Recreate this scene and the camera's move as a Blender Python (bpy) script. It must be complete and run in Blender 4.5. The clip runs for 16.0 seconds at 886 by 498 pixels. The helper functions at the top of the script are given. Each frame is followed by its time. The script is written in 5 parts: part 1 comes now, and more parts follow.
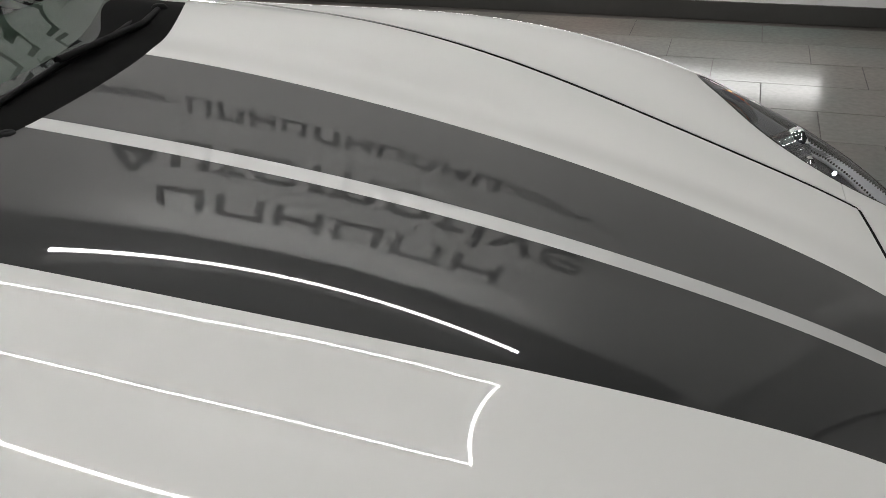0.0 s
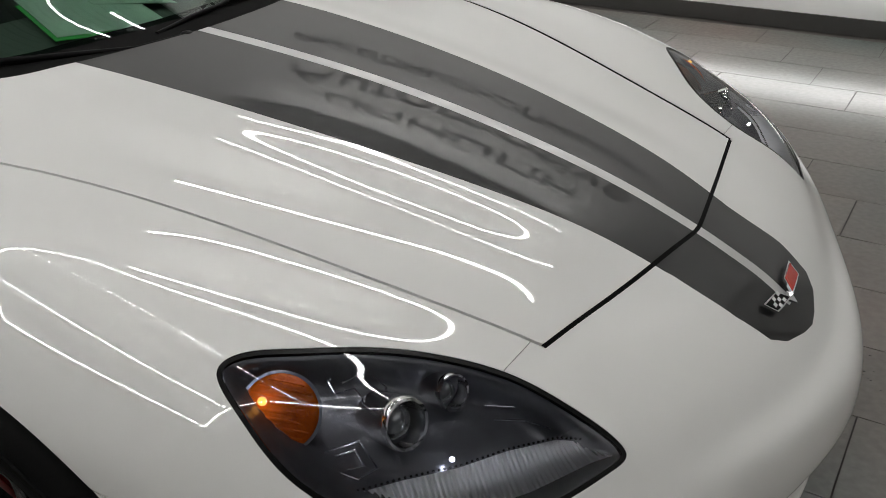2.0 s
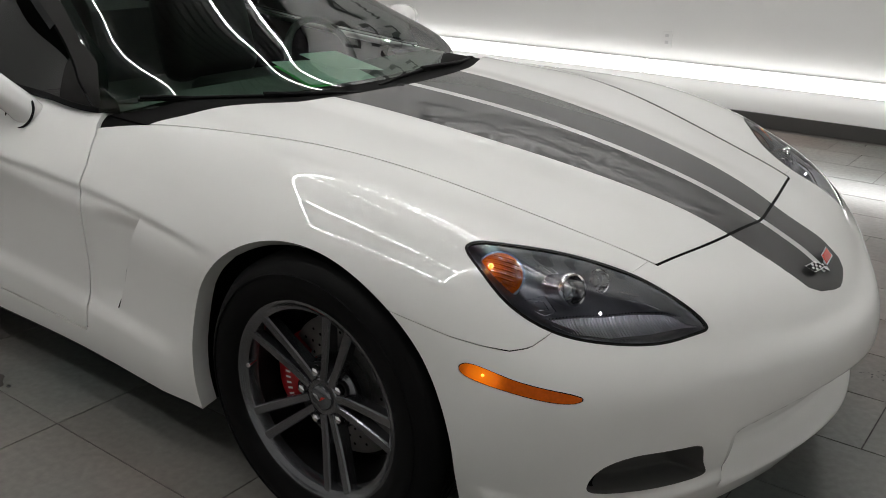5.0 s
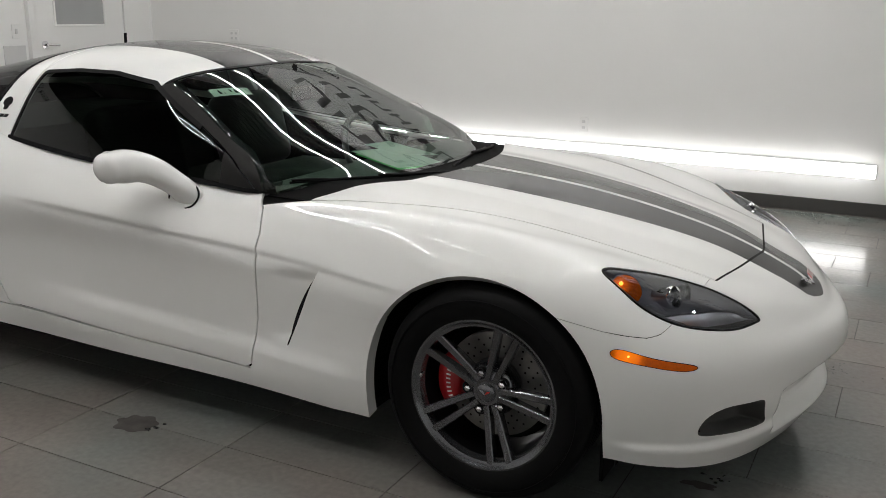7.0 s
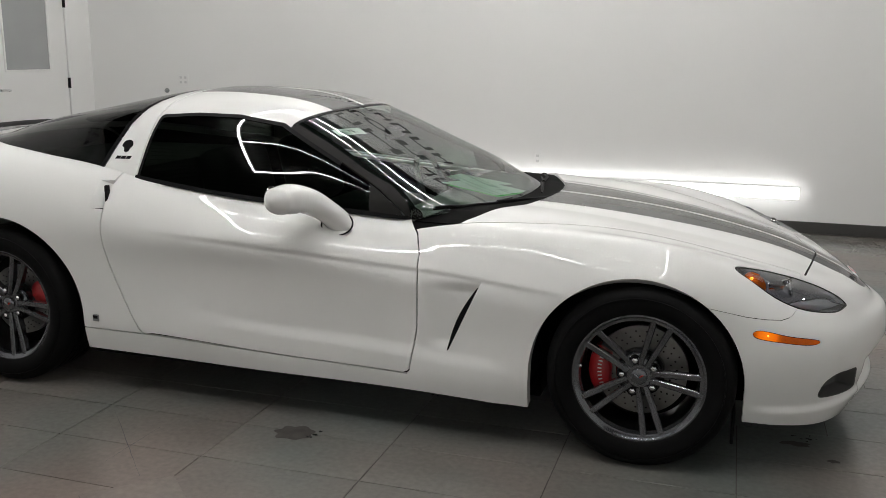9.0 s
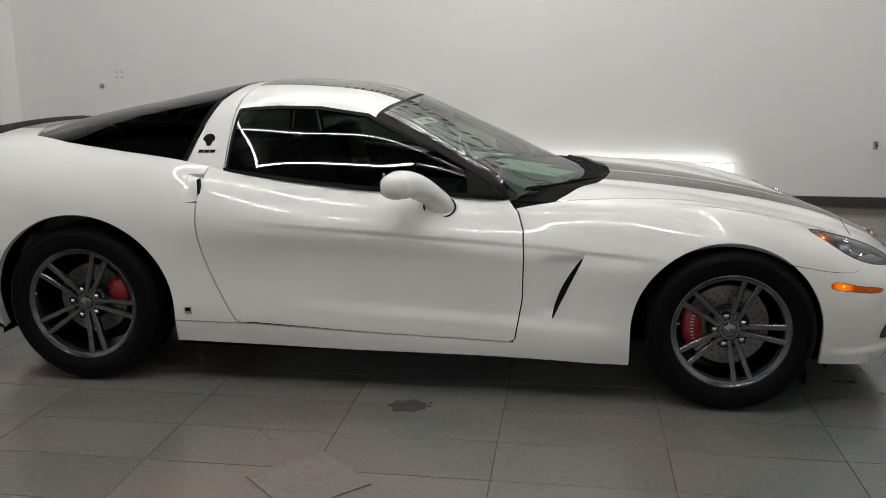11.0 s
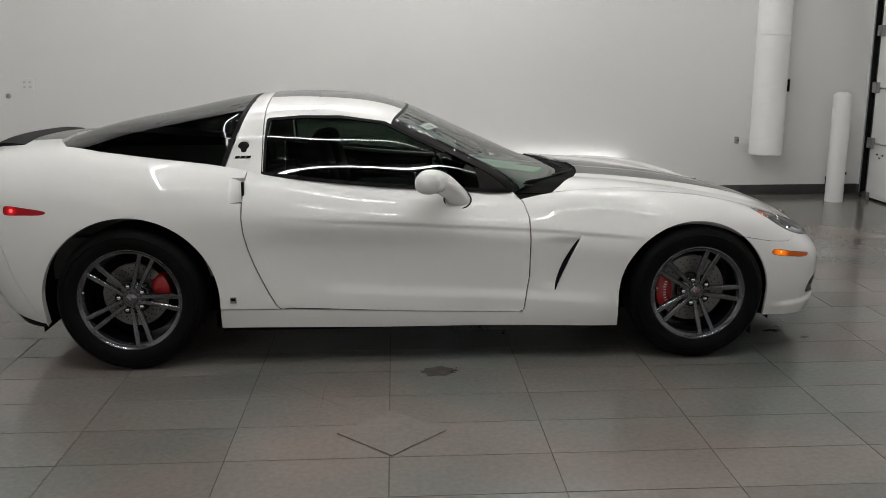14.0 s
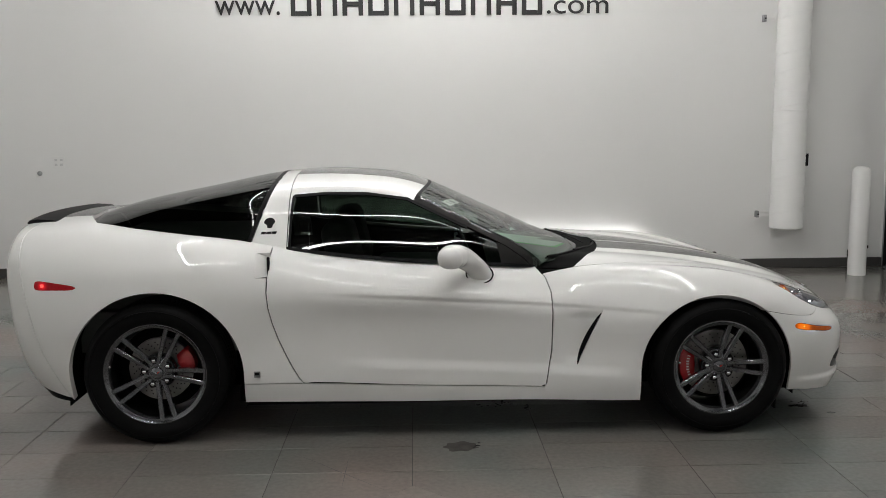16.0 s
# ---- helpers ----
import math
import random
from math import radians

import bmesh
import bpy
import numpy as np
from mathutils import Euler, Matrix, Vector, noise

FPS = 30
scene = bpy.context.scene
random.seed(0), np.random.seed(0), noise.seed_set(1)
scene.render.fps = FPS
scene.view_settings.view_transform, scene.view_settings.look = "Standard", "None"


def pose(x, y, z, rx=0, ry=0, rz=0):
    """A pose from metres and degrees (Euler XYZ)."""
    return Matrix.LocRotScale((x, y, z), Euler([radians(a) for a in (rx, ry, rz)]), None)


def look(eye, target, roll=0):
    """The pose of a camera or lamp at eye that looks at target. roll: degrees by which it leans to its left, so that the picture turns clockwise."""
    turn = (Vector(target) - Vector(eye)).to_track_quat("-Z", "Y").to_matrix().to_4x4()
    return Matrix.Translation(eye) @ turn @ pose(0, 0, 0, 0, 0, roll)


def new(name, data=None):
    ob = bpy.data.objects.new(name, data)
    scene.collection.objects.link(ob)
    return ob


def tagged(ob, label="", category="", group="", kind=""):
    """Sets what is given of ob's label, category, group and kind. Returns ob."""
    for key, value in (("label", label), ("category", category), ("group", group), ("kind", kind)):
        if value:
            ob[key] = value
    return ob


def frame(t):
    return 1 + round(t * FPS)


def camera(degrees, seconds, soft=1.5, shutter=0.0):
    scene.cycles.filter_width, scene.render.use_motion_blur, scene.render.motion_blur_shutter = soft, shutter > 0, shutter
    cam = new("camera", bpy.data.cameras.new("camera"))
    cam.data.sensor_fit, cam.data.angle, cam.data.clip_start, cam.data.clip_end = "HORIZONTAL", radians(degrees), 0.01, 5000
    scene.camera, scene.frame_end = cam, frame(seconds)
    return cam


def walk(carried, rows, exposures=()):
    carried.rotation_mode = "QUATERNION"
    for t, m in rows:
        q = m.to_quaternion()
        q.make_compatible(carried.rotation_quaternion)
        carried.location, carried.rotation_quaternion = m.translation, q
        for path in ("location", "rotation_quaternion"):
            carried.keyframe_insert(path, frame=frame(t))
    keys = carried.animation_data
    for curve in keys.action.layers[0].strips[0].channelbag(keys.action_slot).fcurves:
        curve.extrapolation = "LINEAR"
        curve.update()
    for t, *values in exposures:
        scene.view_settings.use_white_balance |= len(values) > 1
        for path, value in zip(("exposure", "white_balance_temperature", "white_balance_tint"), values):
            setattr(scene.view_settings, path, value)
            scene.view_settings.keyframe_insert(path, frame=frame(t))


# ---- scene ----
cam = camera(51.9, 16.0, soft=.5)
PATH = [
    (0, (1.685, -0.842, 1.207), (1.133, 0.829, 0.256), -1.8),
    (0.5, (1.788, -0.961, 1.259), (1.145, 0.665, 0.288), -1.6),
    (1, (1.926, -1.114, 1.29), (1.215, 0.476, 0.308), -1.4),
    (1.5, (2.092, -1.246, 1.305), (1.296, 0.317, 0.344), -1.5),
    (2, (2.293, -1.34, 1.298), (1.362, 0.165, 0.366), -0.9),
    (2.5, (2.47, -1.414, 1.282), (1.399, 0.023, 0.396), -1.5),
    (3, (2.635, -1.5, 1.278), (1.494, -0.089, 0.436), -0.2),
    (3.5, (2.708, -1.581, 1.264), (1.535, -0.178, 0.455), 0.1),
    (4, (2.654, -1.707, 1.257), (1.482, -0.29, 0.472), 0.4),
    (6.5, (2.451, -2.828, 1.386), (1.497, -1.153, 0.854), 0.6),
    (7, (2.353, -3.093, 1.397), (1.463, -1.376, 0.889), 0.6),
    (7.5, (2.245, -3.366, 1.434), (1.421, -1.609, 0.952), 0.7),
    (8, (2.049, -3.538, 1.415), (1.3, -1.743, 0.95), 0.5),
    (8.5, (1.829, -3.7, 1.418), (1.153, -1.872, 0.971), 0.6),
    (9, (1.595, -3.929, 1.42), (1.005, -2.065, 0.998), 0.5),
    (9.5, (1.398, -4.104, 1.433), (0.886, -2.214, 1.026), 0.4),
    (10, (1.171, -4.224, 1.424), (0.735, -2.318, 1.005), 0.1),
    (12.5, (0.07, -4.653, 1.464), (0.035, -2.706, 1.007), -0.0),
    (13, (-0.089, -4.782, 1.492), (-0.062, -2.836, 1.031), -0.0),
    (13.5, (-0.121, -4.922, 1.501), (-0.049, -2.977, 1.044), -0.1),
    (14, (-0.101, -5.05, 1.499), (0.001, -3.102, 1.06), -0.2),
    (14.5, (-0.098, -5.112, 1.503), (0.001, -3.157, 1.097), -0.2),
    (15, (-0.112, -5.125, 1.5), (-0.019, -3.163, 1.123), -0.4),
    (15.5, (-0.117, -5.1, 1.508), (-0.038, -3.132, 1.163), -0.4),
    (16, (-0.113, -5.091, 1.511), (-0.053, -3.111, 1.231), -0.5),
]
walk(cam, [(t, look(eye, target, roll)) for t, eye, target, roll in PATH],
     [(0, -.76), (.7, -.76), (1.5, -.78), (2.5, -.78), (3.2, -.76), (4, -.70), (6.5, -.38), (8, -.34), (9, -.30), (12.5, -.37), (14, -.41), (16, -.36)])

# -- world and light --
world = bpy.data.worlds.new("world")
world.use_nodes = True
world.node_tree.nodes["Background"].inputs[0].default_value = (.5, .5, .5, 1)
world.node_tree.nodes["Background"].inputs[1].default_value = .02
scene.world = world
TUBE = 76.0     # ceiling light tubes
STRIP = 8.5    # light strip along the wall

# -- materials --
def material(name, color, rough=.5, metal=0.0, coat=0.0, vary=0.0, scale=8.0, bump=0.0, bump_scale=200.0, emit=None, spec=.5, rough_vary=0.0, coat_rough=.03):
    m = bpy.data.materials.new(name)
    m.use_nodes = True
    nt = m.node_tree
    b = nt.nodes["Principled BSDF"]
    b.inputs["Base Color"].default_value = (*color, 1)
    b.inputs["Roughness"].default_value = rough
    b.inputs["Metallic"].default_value = metal
    b.inputs["Coat Weight"].default_value = coat
    b.inputs["Coat Roughness"].default_value = coat_rough
    b.inputs["Specular IOR Level"].default_value = spec
    pos = nt.nodes.new("ShaderNodeNewGeometry").outputs["Position"]
    if vary or rough_vary:
        n1 = nt.nodes.new("ShaderNodeTexNoise")
        n1.inputs["Scale"].default_value, n1.inputs["Detail"].default_value = scale, 6
        nt.links.new(pos, n1.inputs["Vector"])
    if vary:
        mix = nt.nodes.new("ShaderNodeMix")
        mix.data_type = "RGBA"
        mix.inputs["A"].default_value = (*[c * (1 - vary) for c in color], 1)
        mix.inputs["B"].default_value = (*[min(1, c * (1 + vary)) for c in color], 1)
        nt.links.new(n1.outputs["Fac"], mix.inputs["Factor"])
        nt.links.new(mix.outputs["Result"], b.inputs["Base Color"])
    if rough_vary:
        mr = nt.nodes.new("ShaderNodeMapRange")
        mr.inputs["To Min"].default_value, mr.inputs["To Max"].default_value = max(0, rough - rough_vary), rough + rough_vary
        nt.links.new(n1.outputs["Fac"], mr.inputs["Value"])
        nt.links.new(mr.outputs["Result"], b.inputs["Roughness"])
    if bump:
        n2 = nt.nodes.new("ShaderNodeTexNoise")
        n2.inputs["Scale"].default_value, n2.inputs["Detail"].default_value = bump_scale, 4
        nt.links.new(pos, n2.inputs["Vector"])
        bp = nt.nodes.new("ShaderNodeBump")
        bp.inputs["Strength"].default_value, bp.inputs["Distance"].default_value = bump, .002
        nt.links.new(n2.outputs["Fac"], bp.inputs["Height"])
        nt.links.new(bp.outputs["Normal"], b.inputs["Normal"])
    if emit:
        b.inputs["Emission Color"].default_value = (*emit[:3], 1)
        b.inputs["Emission Strength"].default_value = emit[3]
    return m


def lit_lens(name, color, spot, reach, glow, strength):
    """A coloured lens lit by a small bulb behind it: its glow falls off round the bulb."""
    m = material(name, color, .25, coat=.2, spec=.2, vary=.4, scale=120, bump=.4, bump_scale=300)
    nt, b = m.node_tree, m.node_tree.nodes["Principled BSDF"]
    pos, ab = nt.nodes.new("ShaderNodeNewGeometry"), nt.nodes.new("ShaderNodeVectorMath")
    ab.operation = "ABSOLUTE"
    dist, fall = nt.nodes.new("ShaderNodeVectorMath"), nt.nodes.new("ShaderNodeMapRange")
    dist.operation = "DISTANCE"
    dist.inputs[1].default_value = [abs(v) for v in spot]
    fall.interpolation_type = "SMOOTHERSTEP"
    for key, v in (("From Min", 0), ("From Max", reach), ("To Min", strength), ("To Max", strength * .06)):
        fall.inputs[key].default_value = v
    nt.links.new(pos.outputs["Position"], ab.inputs[0])
    nt.links.new(ab.outputs[0], dist.inputs[0])
    nt.links.new(dist.outputs["Value"], fall.inputs["Value"])
    nt.links.new(fall.outputs["Result"], b.inputs["Emission Strength"])
    b.inputs["Emission Color"].default_value = (*glow, 1)
    return m


def glass(name, tint, gloss=1.5):
    """A thin pane: what is behind shows through the tint, and the surface mirrors by its angle."""
    m = bpy.data.materials.new(name)
    m.use_nodes = True
    nt = m.node_tree
    nt.nodes.clear()
    out, mix = nt.nodes.new("ShaderNodeOutputMaterial"), nt.nodes.new("ShaderNodeMixShader")
    clear, shine, fres = nt.nodes.new("ShaderNodeBsdfTransparent"), nt.nodes.new("ShaderNodeBsdfGlossy"), nt.nodes.new("ShaderNodeFresnel")
    clear.inputs["Color"].default_value = (*tint, 1)
    shine.inputs["Roughness"].default_value = .005
    fres.inputs["IOR"].default_value = gloss
    nt.links.new(fres.outputs[0], mix.inputs[0])
    nt.links.new(clear.outputs[0], mix.inputs[1])
    nt.links.new(shine.outputs[0], mix.inputs[2])
    nt.links.new(mix.outputs[0], out.inputs[0])
    return m


def tile_material(name, color):
    m = material(name, color, .17, vary=.12, scale=2.6, bump=.03, bump_scale=60, rough_vary=.05)
    nt, b = m.node_tree, m.node_tree.nodes["Principled BSDF"]
    pos = nt.nodes.new("ShaderNodeNewGeometry").outputs["Position"]
    # broad warm and cool patches, fine speckle, and scuffs
    for scale, detail, low, high, a, c in ((.8, 3, .35, .65, (1.21, 1.02, .95, 1), (.86, .97, .95, 1)), (45, 8, .3, .7, (.90, .90, .90, 1), (1.08, 1.08, 1.08, 1))):
        n, ramp, mixed = nt.nodes.new("ShaderNodeTexNoise"), nt.nodes.new("ShaderNodeMapRange"), nt.nodes.new("ShaderNodeMix")
        n.inputs["Scale"].default_value, n.inputs["Detail"].default_value = scale, detail
        ramp.inputs["From Min"].default_value, ramp.inputs["From Max"].default_value = low, high
        tone = nt.nodes.new("ShaderNodeMix")
        tone.data_type = mixed.data_type = "RGBA"
        tone.inputs["A"].default_value, tone.inputs["B"].default_value = a, c
        mixed.blend_type = "MULTIPLY"
        mixed.inputs["Factor"].default_value = 1
        nt.links.new(pos, n.inputs["Vector"])
        nt.links.new(n.outputs["Fac"], ramp.inputs["Value"])
        nt.links.new(ramp.outputs["Result"], tone.inputs["Factor"])
        nt.links.new(b.inputs["Base Color"].links[0].from_socket, mixed.inputs["A"])
        nt.links.new(tone.outputs["Result"], mixed.inputs["B"])
        nt.links.new(mixed.outputs["Result"], b.inputs["Base Color"])
    info, mul = nt.nodes.new("ShaderNodeObjectInfo"), nt.nodes.new("ShaderNodeMix")
    mr = nt.nodes.new("ShaderNodeMapRange")
    mr.inputs["To Min"].default_value, mr.inputs["To Max"].default_value = .91, 1.07
    nt.links.new(info.outputs["Random"], mr.inputs["Value"])
    mul.data_type, mul.blend_type = "RGBA", "MULTIPLY"
    mul.inputs["Factor"].default_value = 1
    source = b.inputs["Base Color"].links[0].from_socket
    nt.links.new(source, mul.inputs["A"])
    nt.links.new(mr.outputs["Result"], mul.inputs["B"])
    nt.links.new(mul.outputs["Result"], b.inputs["Base Color"])
    return m


PAINT = material("white paint", (.80, .80, .785), .6, coat=1.0, vary=.015, scale=3, coat_rough=.006, spec=.15)
STRIPE = material("grey stripe", (.015, .0155, .016), .5, coat=.8, vary=.04, scale=40, coat_rough=.008, spec=.2)
SILVER = material("silver line", (.62, .62, .62), .35, metal=.5, coat=.6)
BLACK = material("black plastic", (.007, .007, .0075), .55, spec=.07, vary=.2, scale=30, bump=.15)
TRIM = material("dark grey trim", (.020, .0195, .019), .7, spec=.07, vary=.08, scale=60, bump=.08, bump_scale=900)
LINER = material("dark inner body", (.003, .003, .003), .9, spec=.1)
RUBBER = material("tyre rubber", (.006, .006, .0062), .5, spec=.06, vary=.25, scale=20, bump=.2, bump_scale=300)
GUNMETAL = material("gunmetal wheel paint", (.125, .128, .138), .25, metal=.85, coat=.5, vary=.06, scale=15, coat_rough=.08)
# shade behind the spokes is put into this colour, darker than the lip
BARREL_SHADED = material("wheel barrel darkened for shade", (.022, .022, .024), .3, metal=.8, vary=.1)
DISC = material("brake disc steel", (.20, .196, .19), .34, metal=.9, vary=.2, scale=40)
CHROME = material("chrome", (.75, .75, .76), .08, metal=1)
STEEL = material("brake steel", (.34, .34, .345), .32, metal=1, vary=.12, scale=30)
RED = material("red caliper paint", (.42, .008, .012), .28, coat=.6, vary=.1, scale=20)
BADGE_RED = material("red badge enamel", (.5, .03, .02), .2, coat=1)
AMBER_LIT = material("lit amber bulb", (.9, .30, .02), .3, emit=(1, .40, .05, 3.0))
REDLENS = lit_lens("red lens", (.30, .006, .01), (-1.842, .90, .769), .035, (1, .008, .02), .7)
MARKER = lit_lens("amber marker lens", (.44, .066, .001), (1.752, .866, .5145), .060, (1, .22, .004), 1.05)
REDLENS_LIT = material("lit red bulb", (.9, .05, .05), .3, emit=(1, .10, .08, 1.5))
GLASS = glass("windscreen glass", (.66, .84, .73), 1.58)
TINT = glass("dark tinted glass", (.17, .21, .18), 1.48)
TINT_REAR = glass("black tinted glass", (.10, .11, .10), 1.26)
LENS = glass("clear lamp lens", (.92, .93, .94), 1.5)
HOUSING = material("lamp housing", (.155, .158, .182), .28, metal=.65, coat=.5, vary=.35, scale=25)
SATIN = material("satin lamp reflector", (.80, .81, .86), .30, metal=.9, vary=.1, scale=60)
LAMPGLASS = material("projector glass", (.42, .43, .45), .10, metal=.7, coat=1)
PARKING = material("lit parking bulb", (.9, .9, .95), .3, emit=(.86, .90, 1, 14.0))
GLOSS_BLACK = material("gloss black seal", (.003, .003, .003), .35, spec=.12)
REFLECTOR = material("lamp reflector", (.72, .74, .80), .14, metal=1, vary=.05)
WALL = material("white painted wall", (.79, .79, .78), .55, vary=.02, scale=1.2, bump=.05, bump_scale=250)
CEIL = material("black ceiling paint", (.03, .03, .03), .8, vary=.1, scale=1)
BASE = material("dark grey baseboard", (.055, .053, .05), .5, vary=.1, scale=20)
TILE = tile_material("grey floor tile", (.170, .166, .160))
PALE_TILE = tile_material("pale grey tile", (.168, .166, .160))
GROUT = material("dark grout", (.05, .043, .04), .9, vary=.75, scale=1.1)
LETTER = material("black sign lettering", (.012, .012, .012), .45)
WHITE = material("white enamel", (.78, .78, .77), .4, vary=.02, scale=5)
LIGHT = material("light tube", (1, 1, 1), .5, emit=(1, .985, .96, TUBE))
STRIP_LIGHT = material("light strip", (1, 1, 1), .5, emit=(1, .985, .965, STRIP))
FIXTURE = material("lamp fixture", (.6, .6, .6), .4)
DOORGLASS = material("frosted door glass", (.34, .35, .35), .35, coat=.4, vary=.06, scale=3)
PAPER = material("green white paper", (.62, .74, .66), .7, vary=.05, scale=20)
INLET = material("dark grey inlet plastic", (.045, .045, .043), .6, vary=.15, scale=30, bump=.1)
SEAT = material("black leather", (.018, .018, .018), .5, vary=.2, scale=25, bump=.1)
CABIN = material("dark cabin trim", (.13, .135, .13), .7, vary=.2, scale=20)
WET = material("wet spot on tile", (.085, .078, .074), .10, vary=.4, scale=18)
DIRT = material("dark dirt on tile", (.05, .047, .044), .8, vary=.4, scale=60)


# -- mesh helpers --
def part(name, bm, mat, parent=None, label="", smooth_by=None):
    """Links a bmesh as one mesh object, under a thing or a part."""
    me = bpy.data.meshes.new(name)
    bmesh.ops.recalc_face_normals(bm, faces=bm.faces)
    bm.to_mesh(me)
    bm.free()
    me.materials.append(mat)
    if smooth_by:
        for p in me.polygons:
            p.use_smooth = True
        me.set_sharp_from_angle(angle=radians(smooth_by))
    ob = new(name, me)
    if parent:
        ob.parent = parent
    return tagged(ob, label) if label else ob


def thing(name, label, category, at=(0, 0, 0), group="", kind=""):
    ob = new(name)
    ob.location = at
    ob.empty_display_size = .1
    return tagged(ob, label, category, group, kind)


def box(x0, x1, y0, y1, z0, z1, bevel=0.0, segments=2, bm=None):
    bm = bm or bmesh.new()
    made = bmesh.ops.create_cube(bm, size=1)["verts"]
    for v in made:
        v.co = Vector(((x0 + x1) / 2 + v.co.x * (x1 - x0), (y0 + y1) / 2 + v.co.y * (y1 - y0), (z0 + z1) / 2 + v.co.z * (z1 - z0)))
    if bevel:
        es = list({e for v in made for e in v.link_edges})
        bmesh.ops.bevel(bm, geom=es, offset=bevel, segments=segments, affect="EDGES", profile=.5)
    return bm


def revolve(profile, steps, axis="y", bm=None, closed=False):
    """Turns a profile of (radius, along) pairs round the axis."""
    bm = bm or bmesh.new()
    rings = []
    for k in range(steps):
        a = 2 * math.pi * k / steps
        c, s = math.cos(a), math.sin(a)
        rings.append([bm.verts.new({"y": (r * c, h, r * s), "z": (r * c, r * s, h), "x": (h, r * c, r * s)}[axis]) for r, h in profile])
    n = len(profile)
    for k in range(steps):
        a, b = rings[k], rings[(k + 1) % steps]
        for i in range(n if closed else n - 1):
            j = (i + 1) % n
            quad = [a[i], a[j], b[j], b[i]]
            bm.faces.new(quad)
    bmesh.ops.remove_doubles(bm, verts=bm.verts, dist=1e-6)
    return bm


def prism(poly, lift, depth, bm=None):
    """A plate: the outline poly in a plane, lifted to 3D by lift(u, v, w), with w from 0 to depth."""
    bm = bm or bmesh.new()
    top, low = [bm.verts.new(lift(u, v, depth)) for u, v in poly], [bm.verts.new(lift(u, v, 0)) for u, v in poly]
    bm.faces.new(top)
    bm.faces.new(low[::-1])
    for i in range(len(poly)):
        j = (i + 1) % len(poly)
        bm.faces.new([top[i], low[i], low[j], top[j]])
    return bm


def tube(points, radius, sides=10, bm=None, taper=None):
    """A round bar along points."""
    bm = bm or bmesh.new()
    pts = [Vector(p) for p in points]
    rings, side = [], None
    for i, p in enumerate(pts):
        way = (pts[min(i + 1, len(pts) - 1)] - pts[max(i - 1, 0)]).normalized()
        if side is None:
            side = way.orthogonal().normalized()
        side = (side - way * side.dot(way)).normalized()
        up = way.cross(side)
        r = radius * (taper[i] if taper else 1)
        rings.append([bm.verts.new(p + (side * math.cos(a) + up * math.sin(a)) * r) for a in (2 * math.pi * k / sides for k in range(sides))])
    for a, b in zip(rings, rings[1:]):
        for k in range(sides):
            bm.faces.new([a[k], a[(k + 1) % sides], b[(k + 1) % sides], b[k]])
    bm.faces.new(rings[0][::-1])
    bm.faces.new(rings[-1])
    return bm


def words(name, text, size, mat, parent, m, depth=.004, align="CENTER", width=None):
    """Raised lettering in the built-in font, as a mesh."""
    cu = bpy.data.curves.new(name, "FONT")
    cu.body, cu.size, cu.extrude, cu.align_x = text, size, depth, align
    ob = bpy.data.objects.new(name, cu)
    scene.collection.objects.link(ob)
    me = bpy.data.meshes.new_from_object(ob.evaluated_get(bpy.context.evaluated_depsgraph_get()))
    bpy.data.objects.remove(ob)
    xs = [v.co.x for v in me.vertices]
    k = width / (max(xs) - min(xs)) if width else 1
    mid = (max(xs) + min(xs)) / 2 if width else 0
    for v in me.vertices:
        v.co.x = (v.co.x - mid) * k
    me.transform(m)
    me.materials.append(mat)
    out = new(name, me)
    if parent:
        out.parent = parent
    return out
# -- body form: smooth lines along the car, from the middle of the tail to the middle of the nose --
def spline(knots, values, at):
    """Natural cubic spline through values (n, ...) at knots, read at the places at."""
    knots, values, at = np.asarray(knots, float), np.asarray(values, float), np.asarray(at, float)
    n, h = len(knots), np.diff(knots)
    a, b = np.eye(n), np.zeros_like(values)
    for i in range(1, n - 1):
        a[i, i - 1:i + 2] = h[i - 1], 2 * (h[i - 1] + h[i]), h[i]
        b[i] = 6 * ((values[i + 1] - values[i]) / h[i] - (values[i] - values[i - 1]) / h[i - 1])
    m = np.linalg.solve(a, b.reshape(n, -1)).reshape(values.shape)
    k = np.clip(np.searchsorted(knots, at, side="right") - 1, 0, n - 2)
    shape = (-1,) + (1,) * (values.ndim - 1)
    hk, p, q = h[k].reshape(shape), (knots[k + 1] - at).reshape(shape), (at - knots[k]).reshape(shape)
    return (m[k] * p**3 + m[k + 1] * q**3) / (6 * hk) + (values[k] / hk - m[k] * hk / 6) * p + (values[k + 1] / hk - m[k + 1] * hk / 6) * q


def smooth(a, b, x):
    t = np.clip((x - a) / (b - a), 0, 1)
    return t * t * (3 - 2 * t)


def curve(text):
    return np.array([float(v) for v in text.replace(",", " ").split()])


